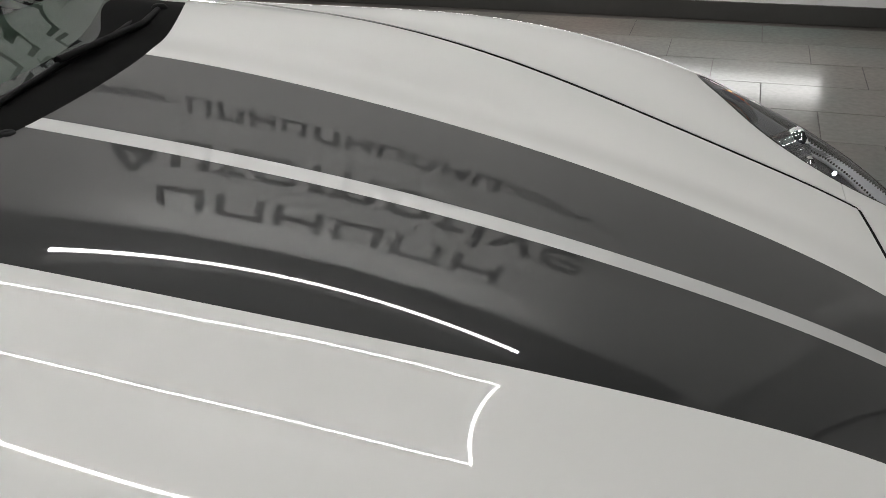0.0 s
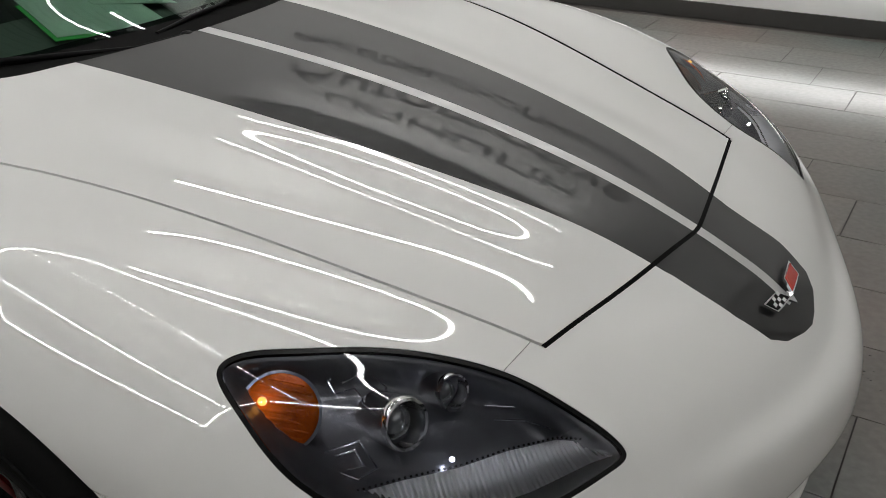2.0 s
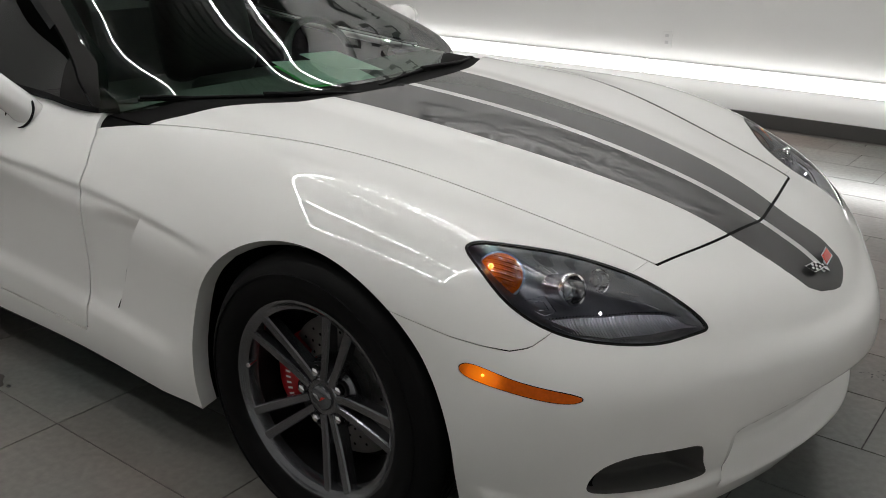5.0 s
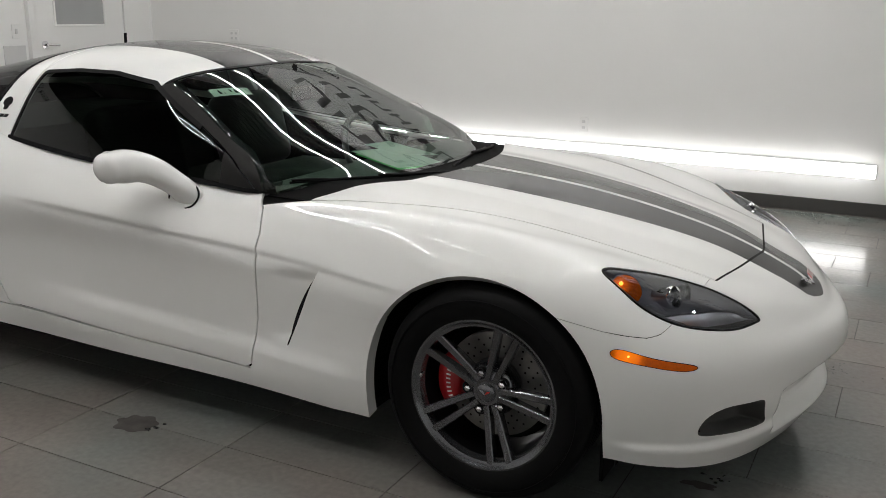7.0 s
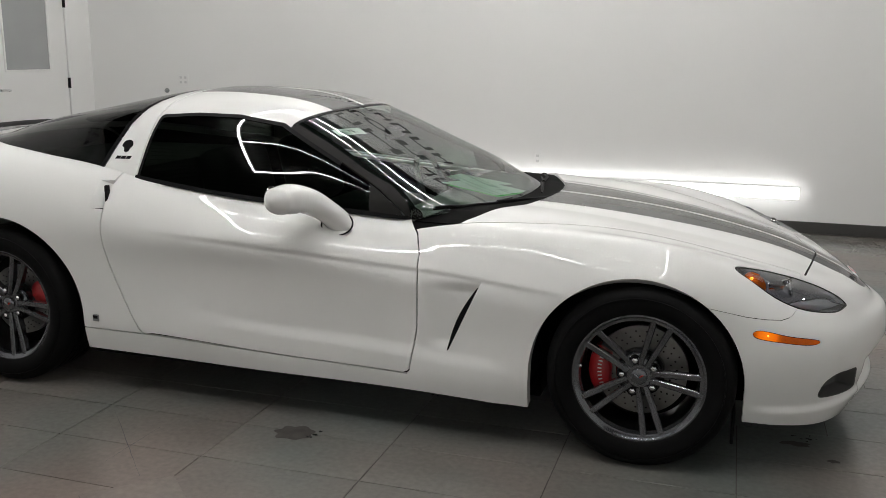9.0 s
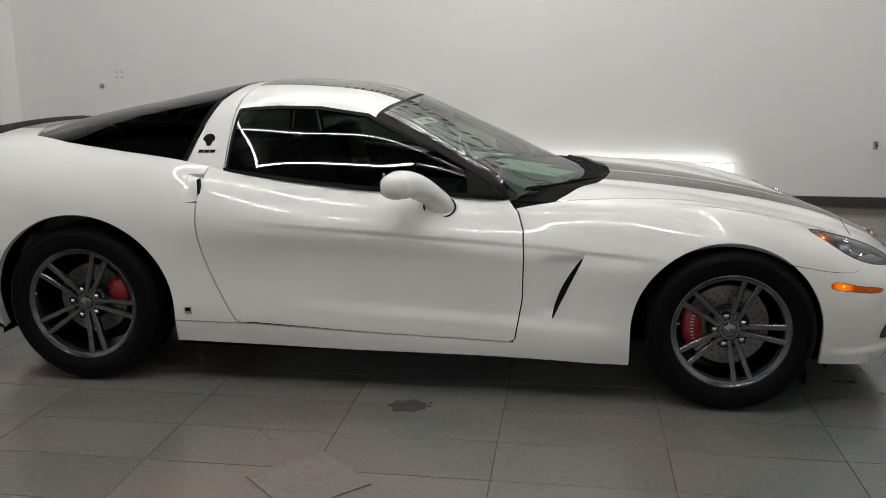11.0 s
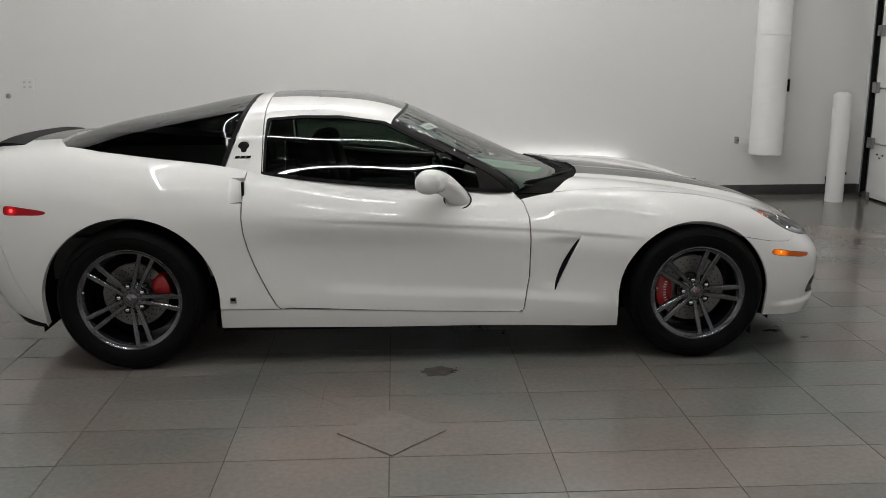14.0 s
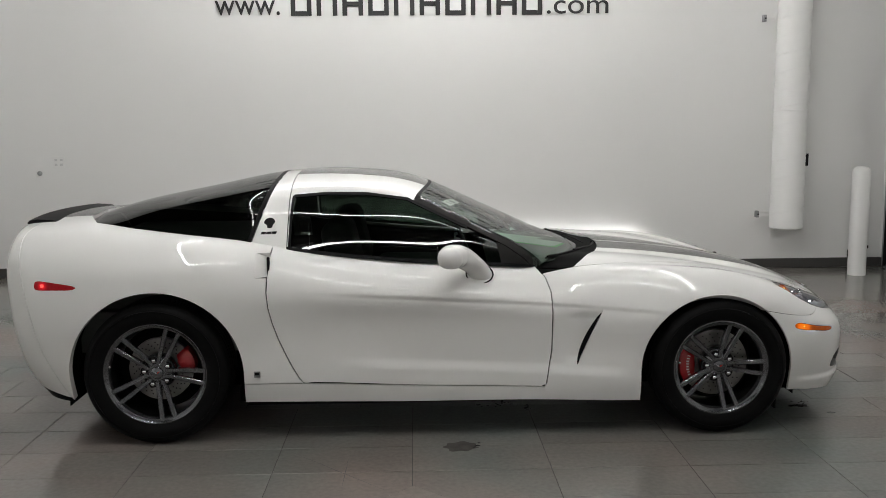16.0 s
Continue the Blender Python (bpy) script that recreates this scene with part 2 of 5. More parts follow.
# Each line: x, y, z station by station.
BODY_X = [
    curve("-2 -1.99 -1.9 -1.75 -1.34 -.95 -.6 0 .5 .95 1.34 1.68 1.91 2.065 2.14"),
    curve("-2.05 -2.03 -1.94 -1.76 -1.34 -.95 -.6 0 .5 .95 1.34 1.68 1.93 2.105 2.195"),
    curve("-2.1 -2.07 -1.98 -1.77 -1.34 -.95 -.6 0 .5 .95 1.34 1.68 1.93 2.13 2.235"),
    curve("-2.13 -2.1 -2 -1.77 -1.34 -.95 -.6 0 .5 .95 1.34 1.68 1.925 2.11 2.22"),
    curve("-2.14 -2.11 -2.01 -1.77 -1.34 -.95 -.6 0 .5 .95 1.34 1.68 1.905 2.075 2.18"),
    curve("-2.14 -2.105 -2.005 -1.765 -1.34 -.95 -.6 0 .5 .95 1.34 1.67 1.88 2.045 2.15"),
    curve("-2.13 -2.09 -1.985 -1.75 -1.34 -.95 -.6 0 .5 .95 1.34 1.65 1.845 2.01 2.118"),
    curve("-2.1242 -2.0792 -1.971 -1.7413 -1.34 -.95 -.6 0 .5 .95 1.34 1.6384 1.8293 1.9928 2.0978"),
    curve("-2.12 -2.07 -1.96 -1.735 -1.34 -.95 -.6 0 .5 .95 1.34 1.63 1.82 1.98 2.08"),
    curve("-2.1147 -2.0596 -1.9496 -1.7273 -1.34 -.95 -.6 0 .5 .95 1.34 1.6223 1.8092 1.9602 2.0549"),
    curve("-2.11 -2.05 -1.94 -1.72 -1.34 -.95 -.6 0 .5 .95 1.34 1.62 1.8 1.94 2.03"),
    curve("-2.1033 -2.031 -1.9154 -1.7071 -1.34 -.95 -.6 0 .5 .95 1.34 1.6196 1.7866 1.9129 1.9907"),
    curve("-2.1 -2.02 -1.9 -1.7 -1.34 -.95 -.6 0 .5 .95 1.34 1.62 1.78 1.9 1.97"),
]
BODY_Y = [
    curve("0 .5 .76 .85 .87 .885 .88 .875 .87 .885 .87 .84 .735 .4 0"),
    curve("0 .52 .8 .885 .905 .905 .895 .885 .88 .9 .89 .865 .76 .42 0"),
    curve("0 .55 .83 .905 .925 .908 .892 .88 .878 .897 .905 .88 .785 .425 0"),
    curve("0 .56 .84 .915 .93 .914 .901 .893 .887 .905 .915 .875 .78 .43 0"),
    curve("0 .56 .83 .9019 .9204 .9111 .9106 .8991 .8785 .8852 .9067 .8523 .7377 .4304 0"),
    curve("0 .55 .8 .8696 .8772 .865 .8485 .8298 .8102 .8303 .8416 .781 .6616 .4006 0"),
    curve("0 .52 .73 .7845 .7899 .7785 .7666 .7436 .7329 .7543 .7497 .6906 .5733 .3515 0"),
    curve("0 .4796 .6677 .7136 .7171 .7067 .699 .6817 .67 .6817 .6803 .6183 .5115 .3199 0"),
    curve("0 .43 .6 .6359 .6397 .6334 .6277 .6131 .6044 .6103 .6052 .5442 .4484 .2876 0"),
    curve("0 .3457 .4822 .5065 .509 .5023 .4947 .4836 .4764 .4787 .4699 .4215 .3471 .2293 0"),
    curve("0 .26 .36 .3757 .3757 .3661 .357 .3488 .3415 .3453 .3381 .3072 .2531 .168 0"),
    curve("0 .1338 .184 .1877 .1871 .1801 .1744 .1714 .1688 .1749 .1737 .161 .1306 .0842 0"),
    curve("0 0 0 0 0 0 0 0 0 0 0 0 0 0 0"),
]
BODY_Z = [
    curve(".24 .24 .22 .2 .19 .195 .19 .185 .18 .17 .17 .195 .18 .15 .145"),
    curve(".32 .32 .31 .3 .28 .285 .28 .265 .255 .26 .27 .29 .27 .24 .235"),
    curve(".46 .46 .45 .45 .45 .43 .425 .415 .405 .415 .42 .42 .4 .38 .37"),
    curve(".62 .62 .62 .62 .63 .61 .6 .59 .56 .55 .56 .53 .5 .475 .46"),
    curve(".79 .79 .78 .763 .7649 .7392 .7205 .6888 .6439 .6361 .6646 .6236 .567 .5143 .485"),
    curve(".89 .89 .885 .8715 .8641 .8575 .8307 .7863 .7528 .7399 .7474 .693 .6227 .553 .512"),
    curve(".97 .97 .965 .9597 .9512 .9361 .8961 .8397 .8071 .8022 .7856 .7144 .6415 .5828 .538"),
    curve(".9981 .9979 .9925 .994 .9792 .953 .9136 .8592 .8254 .8106 .7798 .7156 .6486 .5938 .5532"),
    curve("1.01 1.01 1.005 1.0109 .9904 .9596 .9239 .8718 .8421 .8212 .7766 .7093 .6546 .6011 .566"),
    curve("1.0182 1.0201 1.0172 1.0255 .9985 .9671 .9309 .8819 .8494 .8257 .7759 .7138 .6646 .6108 .5819"),
    curve("1.02 1.025 1.025 1.0319 1.0018 .9717 .9319 .8856 .8453 .8218 .7717 .7179 .6736 .6242 .595"),
    curve("1.0205 1.0290 1.0325 1.0379 1.0072 .9719 .9309 .8906 .8536 .8252 .7824 .7295 .6878 .6450 .6141"),
    curve("1.02 1.03 1.035 1.0396 1.0096 .9696 .9297 .8922 .8563 .8264 .7862 .7339 .693 .652 .624"),
]


def crease_height(x):
    """Height of the line pressed into the door and the front wing."""
    return np.interp(x, [-.9, -.6, -.2, .3, .75, 1.1], [.745, .728, .706, .672, .640, .615])


def vent_edge(z):
    return .651 + (z - .345) * (.762 - .651) / (.59 - .345)


def pressings(p):
    """The scallop under the crease of the side, and the hollow across the chin."""
    x, y, z = p[..., 0], p[..., 1], p[..., 2]
    zc = crease_height(x)
    along = smooth(-.75, -.1, x) * (1 - smooth(.85, 1.15, x))
    depth = .005 * along
    under = smooth(0, .022, zc - z) * (1 - smooth(.03, .25, zc - z)) * (y > .5)
    # the rolled edge over the crease, and the flare along the sill
    roll = .004 * along
    edge = roll * np.where(z > zc, 1 - smooth(0, .075, z - zc), 1 - smooth(0, .026, zc - z)) * (y > .5)
    flare = .010 * smooth(-.6, -.1, x) * (1 - smooth(.80, .93, x)) * (1 - smooth(-.01, .05, z - np.interp(x, [-.4, .86], [.36, .295]))) * (y > .5)
    brow = .377 - .13 * y * y
    mouth = .065 * smooth(.205, .245, z) * (1 - smooth(brow - .036, brow + .004, z)) * (1 - smooth(.455, .485, y)) * smooth(1.9, 2.0, x)
    # the raised middle of the bonnet, with a soft step down beside the stripe
    step = np.interp(x, [.5, .9, 1.28, 1.5, 1.82, 1.97], [.30, .29, .258, .228, .175, .150])
    dome = .007 * smooth(.55, .95, x) * (1 - smooth(1.70, 1.95, x)) * (1 - smooth(step + .012, step + .122, y)) * (z > .5)
    lip = .013 * (1 - smooth(.235, .265, z)) * smooth(1.69, 1.80, x)
    out = p.copy()
    out[..., 1] += edge + flare - depth * under
    out[..., 2] += dome - .0055 * smooth(.55, .95, x) * (1 - smooth(1.70, 1.95, x)) * (z > .5)
    out[..., 0] += lip * smooth(1.75, 2.1, x) - mouth
    out[..., 1] += lip * np.clip(y / .8, 0, 1)
    return out


def form(xs, ys, zs, nu, nv, press=None):
    """A grid (nu, nv, 3) over the lines, and its normals; y > 0."""
    lines = np.stack([np.stack(xs), np.stack(ys), np.stack(zs)], -1)
    flip = np.array((1, -1, 1))
    gap = np.linalg.norm(np.diff(lines, axis=1), axis=-1).mean(0)
    ku = np.r_[0, np.cumsum(gap)]
    # the mirror image is carried on past the middle, so that the two halves meet smoothly
    ku2 = np.r_[-ku[2:0:-1], ku, 2 * ku[-1] - ku[-2:-4:-1]]
    wide = np.concatenate([lines[:, 2:0:-1] * flip, lines, lines[:, -2:-4:-1] * flip], 1)
    along = spline(ku2, wide.transpose(1, 0, 2), np.linspace(0, ku[-1], nu))
    gap = np.linalg.norm(np.diff(lines, axis=0), axis=-1).mean(1)
    kv = np.r_[0, np.cumsum(gap)]
    kv2, tall = np.r_[kv, 2 * kv[-1] - kv[-2:-5:-1]], np.concatenate([along, along[:, -2:-5:-1] * flip], 1)
    grid = spline(kv2, tall.transpose(1, 0, 2), np.linspace(0, kv[-1], nv)).transpose(1, 0, 2)
    grid[..., 1] = np.maximum(grid[..., 1], 0)
    grid[0, :, 1] = grid[-1, :, 1] = grid[:, -1, 1] = 0
    return press(grid) if press else grid


def mirrored(grid, flip=False):
    """Points and triangles of a grid with y > 0 and its mirror image, joined along the middle, with smooth normals. The car's near side has y < 0."""
    nu, nv = grid.shape[:2]
    other = grid[:, -2::-1] * (1, -1, 1)
    full = np.concatenate([grid, other], 1)
    pts, idx = full.reshape(-1, 3), np.arange(nu * (2 * nv - 1)).reshape(nu, 2 * nv - 1)
    a, b, c, d = idx[:-1, :-1].ravel(), idx[1:, :-1].ravel(), idx[1:, 1:].ravel(), idx[:-1, 1:].ravel()
    tris = np.concatenate([np.stack([a, c, b], 1), np.stack([a, d, c], 1)])
    return tidy(pts, tris[:, ::-1] if flip else tris)


def tidy(pts, tris):
    """Joins equal points and gives every point a normal."""
    keys, first, back = np.unique(np.round(pts, 5), axis=0, return_index=True, return_inverse=True)
    tris = back.reshape(-1)[tris]
    tris = tris[(tris[:, 0] != tris[:, 1]) & (tris[:, 1] != tris[:, 2]) & (tris[:, 0] != tris[:, 2])]
    pts = pts[first]
    face = np.cross(pts[tris[:, 1]] - pts[tris[:, 0]], pts[tris[:, 2]] - pts[tris[:, 0]])
    normals = np.zeros_like(pts)
    for k in range(3):
        np.add.at(normals, tris[:, k], face)
    normals /= np.linalg.norm(normals, axis=1, keepdims=True) + 1e-12
    return np.concatenate([pts, normals], 1), tris


def clip(mesh, f):
    """The part of a mesh where f, a function of the points, is below 0."""
    data, tris = mesh
    if not len(tris):
        return mesh
    v = f(data[:, :3])
    v = np.where(np.abs(v) < 1e-7, -1e-7, v)
    inside = v < 0
    count = inside[tris].sum(1)
    whole, one, two = tris[count == 3], tris[count == 1], tris[count == 2]
    # turn each cut triangle so that its odd corner comes first
    one = np.stack([np.roll(one, -k, 1) for k in range(3)])[inside[one].argmax(1), np.arange(len(one))] if len(one) else one
    two = np.stack([np.roll(two, -k, 1) for k in range(3)])[(~inside[two]).argmax(1), np.arange(len(two))] if len(two) else two
    edges = np.concatenate([one[:, [0, 1]], one[:, [0, 2]], two[:, [0, 1]], two[:, [0, 2]]])
    edges = np.sort(edges, 1)
    unique, back = np.unique(edges, axis=0, return_inverse=True)
    back = back.reshape(-1) + len(data)
    a, b = unique[:, 0], unique[:, 1]
    t = (v[a] / (v[a] - v[b] + 1e-30))[:, None] if len(unique) else np.zeros((0, 1))
    made = data[a] * (1 - t) + data[b] * t
    n1, n2 = len(one), len(two)
    e1, e2, e3, e4 = back[:n1], back[n1:2 * n1], back[2 * n1:2 * n1 + n2], back[2 * n1 + n2:]
    tris = np.concatenate([whole, np.stack([one[:, 0], e1, e2], 1), np.stack([two[:, 1], two[:, 2], e4], 1), np.stack([two[:, 1], e4, e3], 1)])
    data = np.concatenate([data, made])
    used, tris = np.unique(tris, return_inverse=True)
    return data[used], tris.reshape(-1, 3)


def cut(mesh, *fs):
    for f in fs:
        mesh = clip(mesh, f)
    return mesh


def outline(text, rounds=8, sharp=False):
    """A closed outline through the given pairs; smooth unless sharp."""
    p = curve(text).reshape(-1, 2)
    if sharp:
        return p
    n = len(p)
    wrap = np.concatenate([p[-3:], p, p[:3]])
    k = np.r_[0, np.cumsum(np.sqrt(np.linalg.norm(np.diff(wrap, axis=0), axis=1)))]
    at = np.concatenate([np.linspace(k[i + 3], k[i + 4], rounds, endpoint=False) for i in range(n)])
    return spline(k, wrap, at)


def inside_of(poly, q):
    """Signed distance of points q (n, 2) to a closed outline: below 0 inside."""
    a, b = poly, np.roll(poly, -1, 0)
    best, sign = np.full(len(q), 1e9), np.zeros(len(q), bool)
    for p0, p1 in zip(a, b):
        d, r = p1 - p0, q - p0
        t = np.clip((r @ d) / (d @ d + 1e-12), 0, 1)
        best = np.minimum(best, ((r - t[:, None] * d) ** 2).sum(1))
        if p0[1] != p1[1]:
            hit = ((p0[1] > q[:, 1]) != (p1[1] > q[:, 1])) & (q[:, 0] < d[0] * (q[:, 1] - p0[1]) / d[1] + p0[0])
            sign ^= hit
    return np.sqrt(best) * np.where(sign, -1, 1)


# -- cabin: sections across the car from the belt over the rail to the middle --
CAB_X = curve(".85 .81 .70 .58 .47 .25 .02 -.15 -.40 -.65 -.90 -1.20 -1.50 -1.70 -1.79 -1.83")
CAB_BASE_Y = curve("0 .2401 .4811 .6323 .7381 .7687 .7825 .7902 .7925 .7835 .7577 .7149 .6495 .56 .36 0")
CAB_BASE_Z = curve(".80 .797 .80 .8017 .8023 .8176 .8311 .8437 .866 .8946 .9256 .9549 .9847 1.005 1.015 1.02")
CAB_RAIL_Y = curve("0 .1964 .4315 .5768 .6747 .6566 .6128 .5787 .5614 .5674 .567 .536 .4821 .4 .25 0")
CAB_RAIL_Z = curve(".80 .803 .819 .8372 .8721 .9637 1.0614 1.1218 1.1539 1.1585 1.1458 1.1105 1.0631 1.028 1.02 1.02")
CAB_SIDE = curve(".022 .0239 .0268 .029 .0302 .0247 .022 .0279 .0325 .0275 .024 .022 .022 .022 .022 .022")
CAB_FLOW = curve(".7 .7023 .6995 .6972 .6926 .689 .6977 .7139 .7211 .718 .7077 .7014 .698 .7 .7 .7")
CAB_MID_Z = curve(".80 .816 .855 .8971 .9462 1.0496 1.157 1.2179 1.2515 1.2557 1.2298 1.1702 1.1118 1.062 1.032 1.02")


def cabin(nx, nv):
    k = np.r_[0, np.cumsum(np.abs(np.diff(CAB_X)) + .03)]
    at = k[-1] * (.5 - .5 * np.cos(np.pi * np.linspace(0, 1, nx))) * .35 + .65 * np.linspace(0, k[-1], nx)
    x, yb, zb, yr, zr, zm, bulge, fullness = (spline(k, v, at) for v in (CAB_X, CAB_BASE_Y, CAB_BASE_Z, CAB_RAIL_Y, CAB_RAIL_Z, CAB_MID_Z, CAB_SIDE, CAB_FLOW))
    zero = 0 * x
    side = np.stack([x, yb * .45 + yr * .55 + bulge, zb * .47 + zr * .53], -1)
    base, rail, mid = np.stack([x, yb, zb], -1), np.stack([x, yr, zr], -1), np.stack([x, zero, zm], -1)
    flow = np.stack([x, yr * .62, zr + (zm - zr) * fullness], -1)
    side[:, 1] = np.minimum(side[:, 1], np.maximum(yb, yr))
    lines = np.stack([base, side, rail, flow, mid])
    lines = np.concatenate([lines, lines[-2:-4:-1] * (1, -1, 1)])
    grid = spline([0, .20, .40, .64, 1.0, 1.36, 1.60], lines, np.linspace(0, 1, nv)).transpose(1, 0, 2)
    grid[..., 1] = np.maximum(grid[..., 1], 0)
    grid[0, :, 1] = grid[-1, :, 1] = grid[:, -1, 1] = 0
    return grid
# -- end of form --

# -- room --
X0, X1, Y0, Y1, H = -4.65, 4.62, -7.4, 3.96, 4.48


def slab(name, mat, x0, x1, y0, y1, z0, z1, kind="structure", label="", category=""):
    return tagged(part(name, box(x0, x1, y0, y1, z0, z1), mat), label, category, kind=kind)


slab("wall_north", WALL, X0 - .15, X1 + .15, Y1, Y1 + .15, -.05, H, label="smooth white painted showroom wall", category="wall")
slab("wall_south", WALL, X0 - .15, X1 + .15, Y0 - .15, Y0, -.05, H, label="plain white painted wall", category="wall")
slab("wall_west", WALL, X0 - .15, X0, Y0, Y1, -.05, H, label="white painted wall with a door", category="wall")
slab("wall_east", WALL, X1, X1 + .15, Y0, Y1, -.05, H, label="white painted wall beside a roll-up door", category="wall")
deck = bmesh.new()   # ribbed metal deck
rows = []
for k in range(76):
    y = Y0 - .15 + .154 * k
    rows += [[deck.verts.new((x, y + dy, H + dz)) for x in (X0 - .15, X1 + .15)] for dy, dz in ((0, 0), (.09, 0), (.105, .04), (.139, .04))]
for a, b in zip(rows, rows[1:]):
    deck.faces.new([a[0], a[1], b[1], b[0]])
tagged(part("ceiling", deck, CEIL), "black painted ribbed metal deck ceiling", "ceiling", kind="structure")
slab("roof_slab", CEIL, X0 - .15, X1 + .15, Y0 - .15, Y1 + .45, H + .06, H + .14, label="plain dark slab over the metal deck", category="roof")
for n, (a, b, c, d) in enumerate(((X0, X1, Y1 - .015, Y1), (X0, X0 + .015, 3.63, Y1 - .015), (X1 - .015, X1, 3.775, Y1 - .015))):
    slab("baseboard", BASE, a, b, c, d, 0, .092, label="dark grey baseboard along the wall", category="baseboard")

# light strip on the wall
strip = thing("wall_light", "long white light strip glowing low along the wall", "light strip", (0, Y1 - .03, .322))
for a, b in ((-2.55, -.175), (-.165, 2.14)):
    part("fixture_body", box(a, b, .005, .03, -.05, .05, .004), FIXTURE, strip)
    part("diffuser", box(a + .004, b - .004, -.035, .004, -.046, .046, .012, 3), STRIP_LIGHT, strip)

# ceiling tubes: one on its own beside the wall, and a field of four joined by cross tubes at both ends
LIGHT_X, TUBE_Y = 2.0, (-3.25, -1.65, .70, 2.60)


def ceiling_tube(x0, x1, y0, y1):
    c = thing("ceiling_light", "white linear light tube under the ceiling", "ceiling light", ((x0 + x1) / 2, (y0 + y1) / 2, H - .06), group="ceiling light tubes")
    w, d = (x1 - x0) / 2, (y1 - y0) / 2
    part("housing", box(-w, w, -d, d, .03, .06, .004), FIXTURE, c)
    part("diffuser", box(-w + .002, w - .002, -d + .002, d - .002, -.01, .029, .008), LIGHT, c)


for y, hw in zip((*TUBE_Y, 3.33), (.025, .023, .009, .004, .003)):
    ceiling_tube(-LIGHT_X, -.006, y - hw, y + hw)
    ceiling_tube(.006, LIGHT_X, y - hw, y + hw)
for x in (-LIGHT_X, LIGHT_X):
    for a, b in zip(TUBE_Y, TUBE_Y[1:]):
        ceiling_tube(x - .013, x + .013, a + .035, b - .035)


# wall signs: black letters; the dealer's name as plain open frames, one to a letter
def sign_at(x, z):
    return Matrix.Translation((x, -.012, z)) @ Matrix.Rotation(radians(90), 4, "X")


def blocks(board, x0, x1, z0, z1, count):
    """Plain open frames of two uprights and a bar, one to a letter."""
    step = (x1 - x0) / count
    for k in range(count):
        c, hw, th = x0 + (k + .5) * step, step * .40, (z1 - z0) * .20
        lift = (z0, z1 - th, (z0 + z1 - th) / 2)[k % 3]
        for a, b, c0, c1 in ((c - hw, c - hw + th, z0, z1), (c + hw - th, c + hw, z0, z1), (c - hw + th, c + hw - th, lift, lift + th)):
            part("letter_block", box(a, b, -.012, 0, c0, c1, .002), LETTER, board)


sign = thing("wall_sign", "black raised lettering on the white wall", "sign", (0, Y1, 2.5))
words("lettering", "www.", .30, LETTER, sign, sign_at(-1.70, .03), width=.62)
blocks(sign, -1.31, 1.17, .02, .24, 10)
words("lettering", ".com", .27, LETTER, sign, sign_at(1.49, .03), width=.60)
words("lettering", "Automotive", .56, LETTER, sign, sign_at(0, .55), width=3.96)
blocks(sign, -1.55, 1.55, 1.07, 1.41, 6)
side_sign = thing("wall_sign", "line of black raised lettering high on the wall", "sign", (X0, -.1, 4.12))
side_sign.rotation_euler = (0, 0, radians(90))
words("lettering", "www.", .30, LETTER, side_sign, sign_at(-1.70, .01), width=.62)
blocks(side_sign, -1.31, 1.17, 0, .22, 10)
words("lettering", ".com", .27, LETTER, side_sign, sign_at(1.49, .01), width=.60)


# downpipe
pipe = thing("downpipe", "white wrapped drain pipe on wall brackets", "pipe", (3.557, Y1 - .19, .425))
prof = [(.001, 0), (.15, 0), (.158, .008)] + [(.158 - .003 * (k % 2), .02 + .085 * (k // 2) + .006 * (k % 2)) for k in range(2, 90)] + [(.156, H - .43), (.001, H - .43)]
part("pipe_jacket", revolve(prof, 40, "z"), WHITE, pipe, smooth_by=35)
part("wrap_seam", tube([(.1585 * math.cos(.12 * k), .1585 * math.sin(.12 * k), .06 + .17 * .12 * k / (2 * math.pi)) for k in range(1180)], .0022, 4), WHITE, pipe)
part("joint_band", revolve([(.157, 1.15), (.1605, 1.152), (.1605, 1.165), (.157, 1.167)], 40, "z"), WHITE, pipe, smooth_by=35)
for z in (.12, 2.02):
    b = part("bracket", box(-.26, -.12, .06, .075, z, z + .03, .003), WHITE, pipe)
    part("bracket_clip", box(-.285, -.255, .04, .09, z - .018, z + .048, .004), STEEL, pipe)
    part("bracket_bolt", box(-.272, -.262, .028, .041, z + .008, z + .022, .002), BLACK, pipe)
swb = thing("switch_box", "small metal switch box on the wall", "switch box", (3.785, Y1, 1.09))
part("box_body", box(-.02, .03, -.055, 0, -.065, .065, .003), STEEL, swb)
part("box_cover", box(-.016, .026, -.062, -.0552, -.058, .058, .002), BLACK, swb)
drain = thing("wall_box", "small black box on the wall above the floor", "box", (4.33, Y1 - .016, .05))
part("box_body", box(-.06, .05, -.05, 0, .02, .125, .006), BLACK, drain)
part("box_lid", box(-.055, .045, -.058, -.0502, .03, .115, .003), BASE, drain)

# bollard
bol = thing("bollard", "white painted steel bollard standing on the floor", "bollard", (4.14, 3.46, 0))
part("post", revolve([(.001, 0), (.083, 0), (.083, .99), (.078, 1.02), (.05, 1.04), (.001, 1.045)], 40, "z"), WHITE, bol, smooth_by=50)
part("bolt", box(.075, .10, -.012, .012, .255, .285, .003), BLACK, bol)

